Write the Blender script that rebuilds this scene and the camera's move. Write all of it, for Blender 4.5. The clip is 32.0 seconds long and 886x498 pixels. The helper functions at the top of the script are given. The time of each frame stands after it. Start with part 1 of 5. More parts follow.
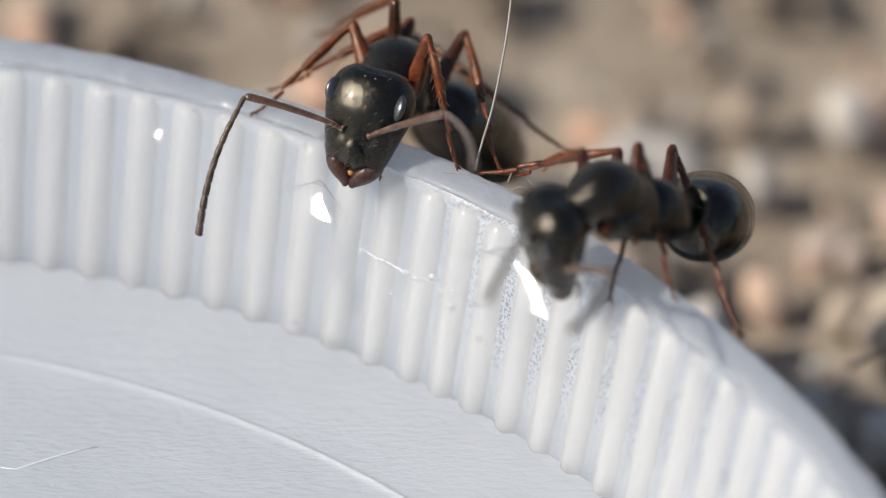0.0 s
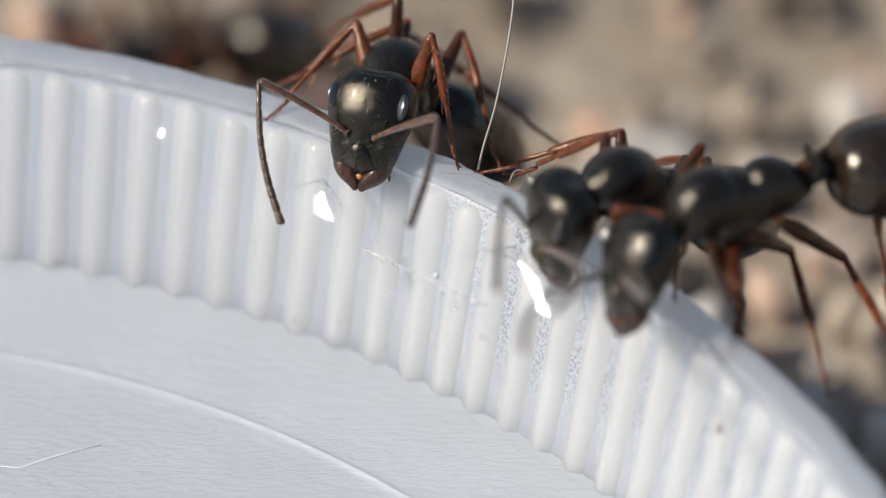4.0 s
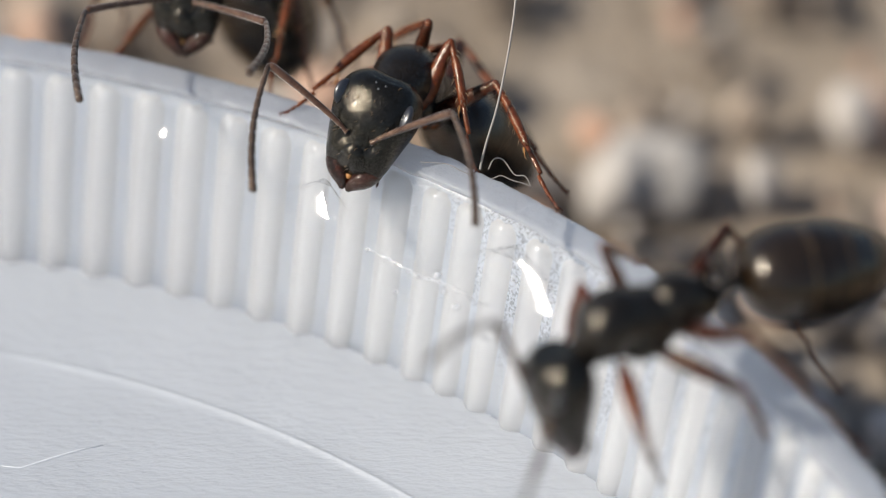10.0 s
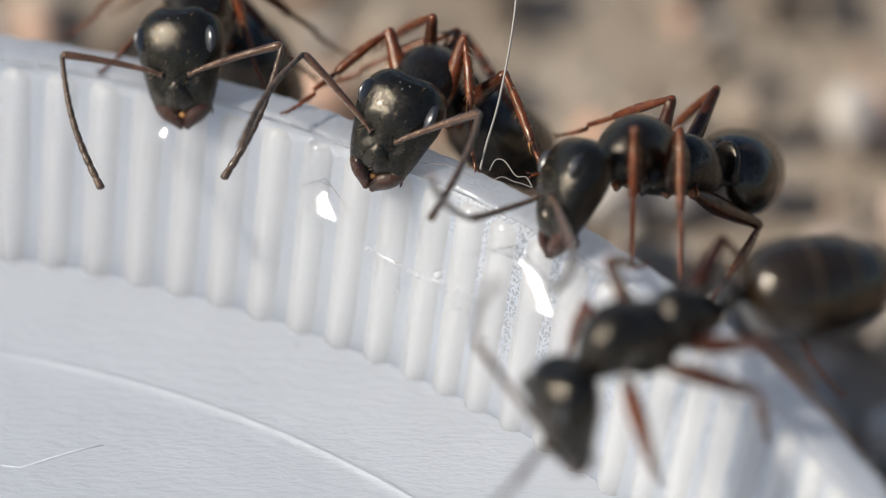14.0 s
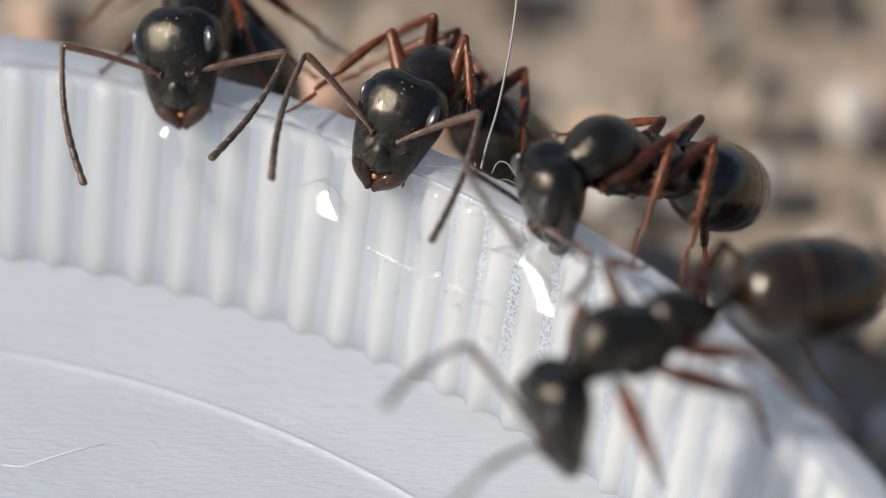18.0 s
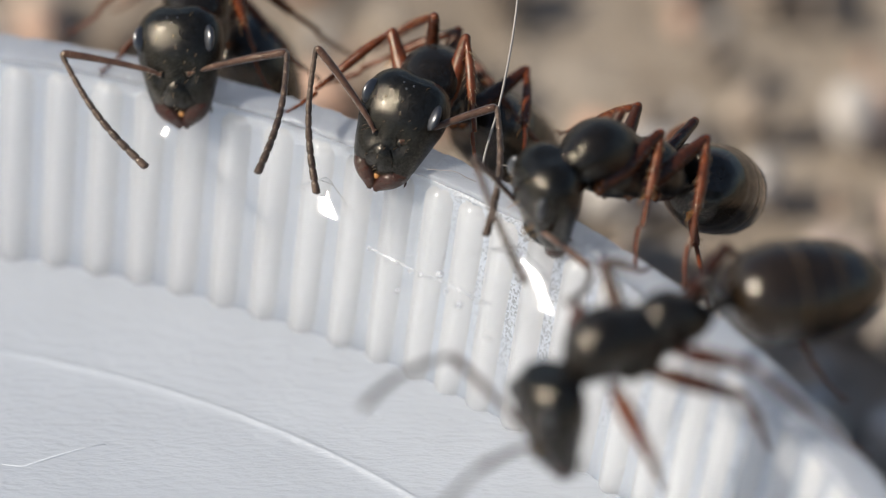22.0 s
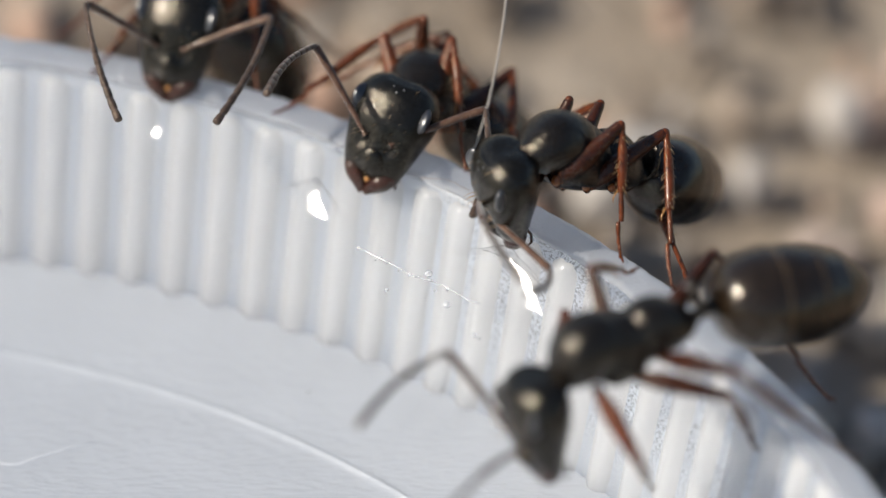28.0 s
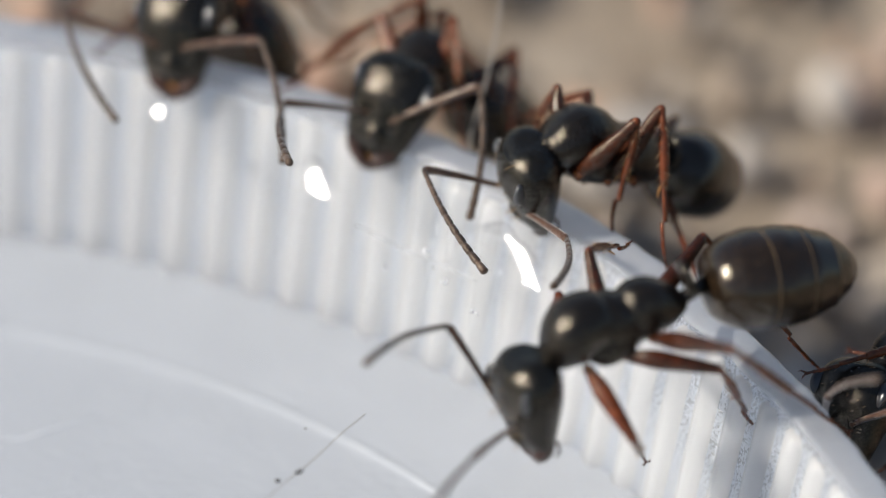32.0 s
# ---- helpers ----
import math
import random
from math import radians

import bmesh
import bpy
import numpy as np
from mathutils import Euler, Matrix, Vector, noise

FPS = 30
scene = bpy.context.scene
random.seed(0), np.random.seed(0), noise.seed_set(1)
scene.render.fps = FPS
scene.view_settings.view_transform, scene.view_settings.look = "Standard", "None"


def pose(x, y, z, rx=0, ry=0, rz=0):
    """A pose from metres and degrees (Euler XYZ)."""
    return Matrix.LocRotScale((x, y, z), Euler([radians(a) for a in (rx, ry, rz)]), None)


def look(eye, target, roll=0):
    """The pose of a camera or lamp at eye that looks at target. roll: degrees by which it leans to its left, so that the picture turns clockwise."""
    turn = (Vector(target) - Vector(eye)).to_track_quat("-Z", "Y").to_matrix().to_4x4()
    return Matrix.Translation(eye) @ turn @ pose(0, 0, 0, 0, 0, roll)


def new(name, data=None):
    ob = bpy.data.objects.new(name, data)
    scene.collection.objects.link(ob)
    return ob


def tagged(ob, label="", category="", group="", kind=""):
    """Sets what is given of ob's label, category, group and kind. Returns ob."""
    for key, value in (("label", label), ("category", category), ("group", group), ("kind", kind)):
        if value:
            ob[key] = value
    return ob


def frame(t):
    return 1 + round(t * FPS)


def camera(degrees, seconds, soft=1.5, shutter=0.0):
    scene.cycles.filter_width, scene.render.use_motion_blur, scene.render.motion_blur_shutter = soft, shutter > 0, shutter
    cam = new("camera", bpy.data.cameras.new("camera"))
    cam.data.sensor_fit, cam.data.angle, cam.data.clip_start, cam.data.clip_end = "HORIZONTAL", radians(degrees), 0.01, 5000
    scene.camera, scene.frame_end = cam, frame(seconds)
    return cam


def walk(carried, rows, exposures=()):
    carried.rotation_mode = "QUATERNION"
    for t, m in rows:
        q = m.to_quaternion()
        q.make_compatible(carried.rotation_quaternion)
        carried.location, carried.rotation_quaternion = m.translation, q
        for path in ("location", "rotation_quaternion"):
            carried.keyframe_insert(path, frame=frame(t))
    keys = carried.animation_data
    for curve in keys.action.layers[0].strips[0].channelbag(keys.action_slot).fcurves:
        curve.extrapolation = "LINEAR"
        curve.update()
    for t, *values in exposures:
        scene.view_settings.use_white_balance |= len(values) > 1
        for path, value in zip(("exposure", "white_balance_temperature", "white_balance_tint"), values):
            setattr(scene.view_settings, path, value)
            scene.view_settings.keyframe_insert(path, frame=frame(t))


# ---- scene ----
from mathutils import Quaternion

MM = 0.001
SECONDS = 32.0
RIM = 8.0            # height of the lid's rim above the ground, mm


def mm(x, y, z):
    return Vector((x * MM, y * MM, z * MM))


# ---- camera: a long macro lens, held nearly still, eased back at the end ----
cam = camera(5.0, SECONDS, soft=1.15, shutter=0.5)
cam.data.dof.use_dof = True
cam.data.dof.focus_distance = 0.1473
cam.data.dof.aperture_fstop = 60
walk(cam, [
    (0, pose(0.010313, -0.099046, 0.101852, 50.001)),
    (1, pose(0.010312, -0.099049, 0.101848, 50.001)),
    (2, pose(0.010305, -0.099052, 0.101845, 50.001)),
    (3, pose(0.010288, -0.099057, 0.101839, 50.001)),
    (6, pose(0.010257, -0.099058, 0.101838, 50.001)),
    (8, pose(0.010254, -0.099058, 0.101838, 50.001)),
    (9, pose(0.010247, -0.099058, 0.101838, 50.001)),
    (10, pose(0.010245, -0.099058, 0.101838, 50.001)),
    (12, pose(0.010243, -0.099058, 0.101838, 50.001)),
    (14, pose(0.010238, -0.099060, 0.101835, 50.001)),
    (17, pose(0.010230, -0.099065, 0.101830, 50.001)),
    (19, pose(0.010225, -0.099068, 0.101826, 50.001)),
    (21, pose(0.010221, -0.099071, 0.101823, 50.001)),
    (23, pose(0.010214, -0.099069, 0.101825, 50.001)),
    (25, pose(0.010249, -0.099061, 0.101834, 50.001)),
    (27.5, pose(0.010292, -0.099342, 0.102134, 50.001)),
    (28, pose(0.010377, -0.099926, 0.102539, 50.001)),
    (28.5, pose(0.010450, -0.100591, 0.103026, 50.001)),
    (29, pose(0.010484, -0.101179, 0.103453, 50.001)),
    (29.5, pose(0.010489, -0.101588, 0.103719, 50.001)),
    (30, pose(0.010492, -0.101689, 0.103759, 50.001)),
    (30.5, pose(0.010466, -0.101717, 0.103725, 50.001)),
    (31, pose(0.010443, -0.101728, 0.103712, 50.001)),
    (31.5, pose(0.010410, -0.101756, 0.103679, 50.001)),
    (32, pose(0.010407, -0.101773, 0.103659, 50.001)),
])

# ---- world, sun, exposure ----
world = bpy.data.worlds.new("sky")
scene.world = world
world.use_nodes = True
SUN_EL, SUN_AZ = 40, 254     # degrees; azimuth counted from +y towards +x
nt = world.node_tree
sky = nt.nodes.new("ShaderNodeTexSky")
sky.sky_type, sky.sun_disc = "NISHITA", False
sky.sun_elevation, sky.sun_rotation = radians(SUN_EL), radians(SUN_AZ)
nt.links.new(sky.outputs["Color"], nt.nodes["Background"].inputs["Color"])
nt.nodes["Background"].inputs["Strength"].default_value = 0.10
sun = new("sun", bpy.data.lights.new("sun", "SUN"))
sun.data.energy, sun.data.angle, sun.data.color = 5.25, radians(0.55), (1.0, 0.93, 0.82)
to_sun = Vector((math.sin(radians(SUN_AZ)) * math.cos(radians(SUN_EL)), math.cos(radians(SUN_AZ)) * math.cos(radians(SUN_EL)), math.sin(radians(SUN_EL))))
sun.matrix_world = look(to_sun, (0, 0, 0))
scene.view_settings.exposure = 0.07

# ---- materials ----


def material(name, base, rough=0.5, metal=0.0, spec=0.5):
    m = bpy.data.materials.new(name)
    m.use_nodes = True
    b = m.node_tree.nodes["Principled BSDF"]
    b.inputs["Base Color"].default_value = (*base, 1)
    b.inputs["Roughness"].default_value = rough
    b.inputs["Metallic"].default_value = metal
    b.inputs["Specular IOR Level"].default_value = spec
    return m


def coords(m):
    return m.node_tree.nodes.new("ShaderNodeTexCoord").outputs["Object"]


def speckle(m, scale, detail=4.0, rough=0.6, vector=None):
    n = m.node_tree.nodes.new("ShaderNodeTexNoise")
    n.inputs["Scale"].default_value, n.inputs["Detail"].default_value, n.inputs["Roughness"].default_value = scale, detail, rough
    m.node_tree.links.new(vector or coords(m), n.inputs["Vector"])
    return n.outputs["Fac"]


def ramp(m, fac, stops):
    r = m.node_tree.nodes.new("ShaderNodeValToRGB")
    for i, (at, c) in enumerate(stops):
        e = r.color_ramp.elements[i] if i < 2 else r.color_ramp.elements.new(at)
        e.position, e.color = at, (*c, 1)
    m.node_tree.links.new(fac, r.inputs["Fac"])
    return r.outputs["Color"]


def tint(m, fac, stops, socket="Base Color"):
    m.node_tree.links.new(ramp(m, fac, stops), m.node_tree.nodes["Principled BSDF"].inputs[socket])


def relief(m, fac, dist, strength=1.0):
    """Bump of the given depth in metres."""
    b = m.node_tree.nodes.new("ShaderNodeBump")
    b.inputs["Strength"].default_value, b.inputs["Distance"].default_value = strength, dist
    m.node_tree.links.new(fac, b.inputs["Height"])
    m.node_tree.links.new(b.outputs["Normal"], m.node_tree.nodes["Principled BSDF"].inputs["Normal"])
    return b


def grey(a, b=None, c=None):
    return (a, a if b is None else b, a if c is None else c)


def cuticle(name, low, high, rough, bump=5e-6, coat=0.15):
    """Insect shell: dark, glossy, finely grained so that sunlight breaks into sparkle, gently uneven at large."""
    m = material(name, low, rough, 0, 0.65)
    b = m.node_tree.nodes["Principled BSDF"]
    b.inputs["Specular Tint"].default_value = (1.0, 0.88, 0.72, 1)
    b.inputs["Coat Weight"].default_value = coat
    b.inputs["Coat Roughness"].default_value = 0.12
    tint(m, speckle(m, 4200, 8, 0.8), [(0.35, low), (0.7, high)])
    glints = ramp(m, speckle(m, 46000, 2, 0.6), [(0.45, grey(0.2)), (0.62, grey(1.0))])
    m.node_tree.links.new(glints, b.inputs["Specular IOR Level"])
    rr = ramp(m, speckle(m, 9000, 4, 0.7), [(0.3, grey(max(rough - 0.08, 0.08))), (0.7, grey(rough + 0.1))])
    m.node_tree.links.new(rr, b.inputs["Roughness"])
    last = relief(m, speckle(m, 60000, 2, 0.7), bump, 1.0)
    for scale, depth in ((9000, bump * 1.1), (2600, 1.4e-5)):
        nb = m.node_tree.nodes.new("ShaderNodeBump")
        nb.inputs["Strength"].default_value, nb.inputs["Distance"].default_value = 1.0, depth
        m.node_tree.links.new(speckle(m, scale, 2, 0.5), nb.inputs["Height"])
        m.node_tree.links.new(nb.outputs["Normal"], last.inputs["Normal"])
        last = nb
    return m


shell_black = cuticle("black_shell", (0.004, 0.0038, 0.0035), (0.008, 0.007, 0.005), 0.18, 4.5e-6, 0.06)
shell_thorax = cuticle("thorax_shell", (0.005, 0.0045, 0.004), (0.011, 0.008, 0.006), 0.18, 5e-6, 0.06)
shell_gaster = cuticle("gaster_shell", (0.007, 0.005, 0.0035), (0.024, 0.014, 0.007), 0.15, 3e-6, 0.4)
margin_brown = cuticle("plate_margin", (0.05, 0.03, 0.014), (0.14, 0.09, 0.042), 0.35)
leg_brown = cuticle("brown_leg", (0.035, 0.008, 0.003), (0.17, 0.04, 0.011), 0.17, 6e-6, 0.08)
femur_brown = cuticle("dark_leg", (0.012, 0.005, 0.003), (0.07, 0.017, 0.006), 0.18, 5e-6, 0.08)
antenna_brown = cuticle("antenna", (0.03, 0.011, 0.007), (0.13, 0.07, 0.045), 0.22, 6e-6, 0.1)
flagellum_grey = cuticle("flagellum", (0.016, 0.009, 0.007), (0.11, 0.07, 0.05), 0.36, 8e-6)
mandible_red = cuticle("mandible", (0.014, 0.004, 0.003), (0.05, 0.01, 0.004), 0.14, 1.6e-5, 0.25)
joint_amber = cuticle("joint", (0.25, 0.11, 0.03), (0.5, 0.24, 0.07), 0.3)
joint_orange = cuticle("orange_joint", (0.13, 0.035, 0.008), (0.34, 0.1, 0.022), 0.2, 4e-6, 0.3)
bristle_gold = material("golden_bristle", (0.3, 0.19, 0.09), 0.3)
for downy, fuzz in ((shell_thorax, 0.05), (leg_brown, 0.05), (antenna_brown, 0.6), (flagellum_grey, 0.4)):      # silvery down
    downy.node_tree.nodes["Principled BSDF"].inputs["Sheen Weight"].default_value = fuzz
    downy.node_tree.nodes["Principled BSDF"].inputs["Sheen Roughness"].default_value = 0.35
eye_black = material("eye", (0.02, 0.021, 0.025), 0.3, 0, 1.0)
relief(eye_black, speckle(eye_black, 60000, 1, 0.3), 1e-6, 0.5)


def plastic(name, base, clear, rough, bump_scale, bump, depth=0.8, glassy=0.0, stretch=1.0):
    """Milky polypropylene: partly lets light through, with moulded fine relief."""
    m = material(name, base, rough, 0, 0.45)
    b = m.node_tree.nodes["Principled BSDF"]
    ripple = m.node_tree.nodes.new("ShaderNodeMapping")
    ripple.inputs["Scale"].default_value = (1, stretch, 1)
    m.node_tree.links.new(coords(m), ripple.inputs["Vector"])
    fine, coarse = speckle(m, bump_scale, 4, 0.6, ripple.outputs[0]), speckle(m, 900, 4, 0.6)
    tint(m, coarse, [(0.3, tuple(c * 0.94 for c in base)), (0.7, base)])
    nb = relief(m, fine, bump, 0.7)
    b.inputs["Transmission Weight"].default_value = glassy
    b.inputs["Subsurface Weight"].default_value = depth
    b.inputs["Subsurface Radius"].default_value = (1.0, 1.0, 1.0)
    b.inputs["Subsurface Scale"].default_value = 0.0026
    t = m.node_tree.nodes.new("ShaderNodeBsdfTranslucent")
    t.inputs["Color"].default_value = (*(min(1, c * 1.05) for c in base), 1)
    m.node_tree.links.new(nb.outputs["Normal"], t.inputs["Normal"])
    mix = m.node_tree.nodes.new("ShaderNodeMixShader")
    mix.inputs["Fac"].default_value = clear
    out = m.node_tree.nodes["Material Output"]
    m.node_tree.links.new(b.outputs[0], mix.inputs[1])
    m.node_tree.links.new(t.outputs[0], mix.inputs[2])
    m.node_tree.links.new(mix.outputs[0], out.inputs["Surface"])
    return m


# bluer and darker than the ribs: shade between them painted into the base
plastic_wall_shaded = plastic("milky_plastic_wall_shaded", (0.835, 0.875, 0.935), 0.5, 0.12, 16000, 40e-6, 1.0, 0.15)
# frosted patch of the wall: clear dimples between milky grains
patch_x = plastic_wall_shaded.node_tree.nodes.new("ShaderNodeSeparateXYZ")
plastic_wall_shaded.node_tree.links.new(coords(plastic_wall_shaded), patch_x.inputs[0])
patch = plastic_wall_shaded.node_tree.nodes.new("ShaderNodeMapRange")
patch.inputs["From Min"].default_value, patch.inputs["From Max"].default_value = 0.0100, 0.0113
plastic_wall_shaded.node_tree.links.new(patch_x.outputs["X"], patch.inputs["Value"])
dimple = ramp(plastic_wall_shaded, speckle(plastic_wall_shaded, 24000, 2, 0.5), [(0.5, grey(0.08)), (0.58, grey(1.0))])
clear_part = plastic_wall_shaded.node_tree.nodes.new("ShaderNodeMath")
clear_part.operation = "MULTIPLY"
low_end = plastic_wall_shaded.node_tree.nodes.new("ShaderNodeMapRange")
low_end.inputs["From Min"].default_value, low_end.inputs["From Max"].default_value = -0.0030, -0.0016
plastic_wall_shaded.node_tree.links.new(patch_x.outputs["Z"], low_end.inputs["Value"])
both = plastic_wall_shaded.node_tree.nodes.new("ShaderNodeMath")
both.operation = "MULTIPLY"
plastic_wall_shaded.node_tree.links.new(patch.outputs[0], both.inputs[0])
plastic_wall_shaded.node_tree.links.new(low_end.outputs[0], both.inputs[1])
plastic_wall_shaded.node_tree.links.new(both.outputs[0], clear_part.inputs[0])
plastic_wall_shaded.node_tree.links.new(dimple, clear_part.inputs[1])
plastic_wall_shaded.node_tree.links.new(clear_part.outputs[0], plastic_wall_shaded.node_tree.nodes["Principled BSDF"].inputs["Transmission Weight"])
plastic_outer = plastic("milky_plastic_outside", (0.84, 0.86, 0.89), 0.75, 0.25, 6000, 6e-6)
# the wall's plastic again, lighter and warmer: sunlit tone painted into the base
plastic_rib_lit = plastic("milky_plastic_rib_lit", (0.94, 0.935, 0.925), 0.5, 0.16, 4000, 16e-6, 1.0, 0.12)
plastic_rim = plastic("milky_plastic_rim", (0.82, 0.85, 0.9), 0.25, 0.07, 5000, 40e-6, 0.3, 0.7)
# same plastic, darker base: the floor's dimmer light is put into its colour
plastic_floor_shaded = plastic("milky_plastic_floor_shaded", (0.54, 0.572, 0.62), 0.2, 0.26, 4200, 55e-6, 0.1, 0.0, 2.6)

liquid_mat = material("clear_syrup", (1, 1, 1), 0.0)
lt = liquid_mat.node_tree
see, gloss = lt.nodes.new("ShaderNodeBsdfTransparent"), lt.nodes.new("ShaderNodeBsdfGlossy")
gloss.inputs["Roughness"].default_value = 0.12
rim_light, bend5, mixer = lt.nodes.new("ShaderNodeLayerWeight"), lt.nodes.new("ShaderNodeMath"), lt.nodes.new("ShaderNodeMixShader")
rim_light.inputs["Blend"].default_value = 0.5
bend5.operation = "POWER"
bend5.inputs[1].default_value = 4.0
lift = lt.nodes.new("ShaderNodeMath")
lift.operation = "MULTIPLY_ADD"
lift.inputs[1].default_value, lift.inputs[2].default_value = 0.9, 0.025
lt.links.new(rim_light.outputs["Facing"], bend5.inputs[0])
lt.links.new(bend5.outputs[0], lift.inputs[0])
lt.links.new(lift.outputs[0], mixer.inputs["Fac"])
lt.links.new(see.outputs[0], mixer.inputs[1])
lt.links.new(gloss.outputs[0], mixer.inputs[2])
lt.links.new(mixer.outputs[0], lt.nodes["Material Output"].inputs["Surface"])

soil = material("dry_soil", (0.2, 0.16, 0.12), 0.95, 0, 0.2)
tint(soil, speckle(soil, 350, 6, 0.65), [(0.3, (0.2, 0.158, 0.12)), (0.5, (0.33, 0.272, 0.212)), (0.7, (0.48, 0.41, 0.335))])
relief(soil, speckle(soil, 900, 6, 0.7), 0.0006)
pebble = material("pebbles", (0.3, 0.25, 0.2), 0.8, 0, 0.3)
geo = pebble.node_tree.nodes.new("ShaderNodeNewGeometry")
tint(pebble, geo.outputs["Random Per Island"], [(0.0, (0.12, 0.095, 0.075)), (0.25, (0.34, 0.27, 0.21)), (0.5, (0.48, 0.41, 0.33)), (0.65, (0.56, 0.34, 0.24)), (0.8, (0.36, 0.34, 0.32)), (1.0, (0.52, 0.47, 0.42))])
relief(pebble, speckle(pebble, 3000, 5, 0.6), 8e-5)
scuff_white = material("scuffed_plastic", (0.66, 0.69, 0.73), 0.5)
fibre = material("pale_fibre", (0.3, 0.275, 0.25), 0.6, 0, 0.3)
bubble_mat = material("air_bubble", (0.98, 0.99, 1.0), 0.14, 0, 1.0)
bubble_mat.node_tree.nodes["Principled BSDF"].inputs["Transmission Weight"].default_value = 0.7
speck_dark = material("dark_speck", (0.03, 0.025, 0.02), 0.7)

# ---- building blocks ----


def part(name, bm, mat, parent=None, label="", smooth=True):
    me = bpy.data.meshes.new(name)
    bm.to_mesh(me)
    bm.free()
    for f in me.polygons:
        f.use_smooth = smooth
    me.materials.append(mat)
    ob = new(name, me)
    if parent:
        ob.parent = parent
    if label:
        ob["label"] = label
    return ob


def thing(name, label, category, group="", kind=""):
    return tagged(new(name), label, category, group, kind)


def curve_at(keys, u):
    """Smooth reading of evenly listed rows at u in 0..1."""
    n = len(keys) - 1
    x = min(max(u * n, 0), n - 1e-9)
    i = int(x)
    f = x - i
    g = lambda k: keys[min(max(k, 0), n)]
    return [0.5 * (2 * b + f * (c - a) + f * f * (2 * a - 5 * b + 4 * c - d) + f ** 3 * (3 * b - a - 3 * c + d)) for a, b, c, d in zip(g(i - 1), g(i), g(i + 1), g(i + 2))]


def loft(rows, steps=24, ring=24, squash=2.0, bm=None, fat=1.0):
    """A closed skin along rows of (x, y, z, half_width, half_height) in mm; squash over 2 squares the section."""
    bm = bm or bmesh.new()
    loops = []
    for s in range(steps + 1):
        x, y, z, w, h = curve_at(rows, s / steps)
        w, h = max(w * fat, 0.002), max(h * fat, 0.002)
        loop = []
        for k in range(ring):
            a = 2 * math.pi * k / ring
            c, d = math.cos(a), math.sin(a)
            e = 2 / squash
            loop.append(bm.verts.new(mm(x, y + w * math.copysign(abs(c) ** e, c), z + h * math.copysign(abs(d) ** e, d))))
        loops.append(loop)
    for p, q in zip(loops, loops[1:]):
        for k in range(ring):
            bm.faces.new((p[k], q[k], q[(k + 1) % ring], p[(k + 1) % ring]))
    bm.faces.new(loops[0])
    bm.faces.new(loops[-1][::-1])
    bmesh.ops.recalc_face_normals(bm, faces=bm.faces[:])
    return bm


def tube(points, radii, ring=10, bm=None):
    """A tapered round tube through points (mm)."""
    bm = bm or bmesh.new()
    pts = [Vector(p) for p in points]
    loops = []
    for i, p in enumerate(pts):
        d = (pts[min(i + 1, len(pts) - 1)] - pts[max(i - 1, 0)]).normalized()
        side = d.cross(Vector((0.13, 0.31, 0.94))).normalized()
        up = side.cross(d)
        r = radii[i] if len(radii) > i else radii[-1]
        loops.append([bm.verts.new((p + (side * math.cos(2 * math.pi * k / ring) + up * math.sin(2 * math.pi * k / ring)) * r) * MM) for k in range(ring)])
    for p, q in zip(loops, loops[1:]):
        for k in range(ring):
            bm.faces.new((p[k], p[(k + 1) % ring], q[(k + 1) % ring], q[k]))
    bm.faces.new(loops[0][::-1])
    bm.faces.new(loops[-1])
    bmesh.ops.recalc_face_normals(bm, faces=bm.faces[:])
    return bm


def blob(c, r, m=None, sub=3, bm=None):
    bm = bm or bmesh.new()
    made = bmesh.ops.create_icosphere(bm, subdivisions=sub, radius=1)["verts"]
    t = Matrix.Translation(mm(*c)) @ (m or Matrix()) @ Matrix.Diagonal((r[0] * MM, r[1] * MM, r[2] * MM, 1))
    bmesh.ops.transform(bm, matrix=t, verts=made)
    return bm


def lathe(rows, n=314, a0=0.0, a1=2 * math.pi, bm=None):
    """Turns a profile of (radius, height) mm round z."""
    bm = bm or bmesh.new()
    closed = abs(a1 - a0 - 2 * math.pi) < 1e-6
    loops = [[bm.verts.new(mm(r * math.sin(a0 + (a1 - a0) * k / n), r * math.cos(a0 + (a1 - a0) * k / n), z)) for k in range(n if closed else n + 1)] for r, z in rows]
    for p, q in zip(loops, loops[1:]):
        for k in range(n):
            j = (k + 1) % len(p)
            bm.faces.new((p[k], p[j], q[j], q[k]))
    return bm

# ---- ground ----


bm = bmesh.new()
ticks = sorted(set([s * v for s in (-1, 1) for v in (3.0, 1.0, 0.4, 0.2, 0.12)] + [i * 0.004 - 0.08 for i in range(41)]))
grid = [[bm.verts.new((x, y, 0.0)) for x in ticks] for y in ticks]
for i in range(len(ticks) - 1):
    for j in range(len(ticks) - 1):
        bm.faces.new((grid[i][j], grid[i][j + 1], grid[i + 1][j + 1], grid[i + 1][j]))
for v in bm.verts:
    if 0.0195 < v.co.to_2d().length < 0.09:
        v.co.z = 0.0005 * noise.fractal(v.co * 160, 0.8, 2.0, 4) - 0.0004
part("ground", bm, soil).name = "ground"
tagged(bpy.data.objects["ground"], "dry greyish brown soil strewn with small grit", "ground", kind="structure")

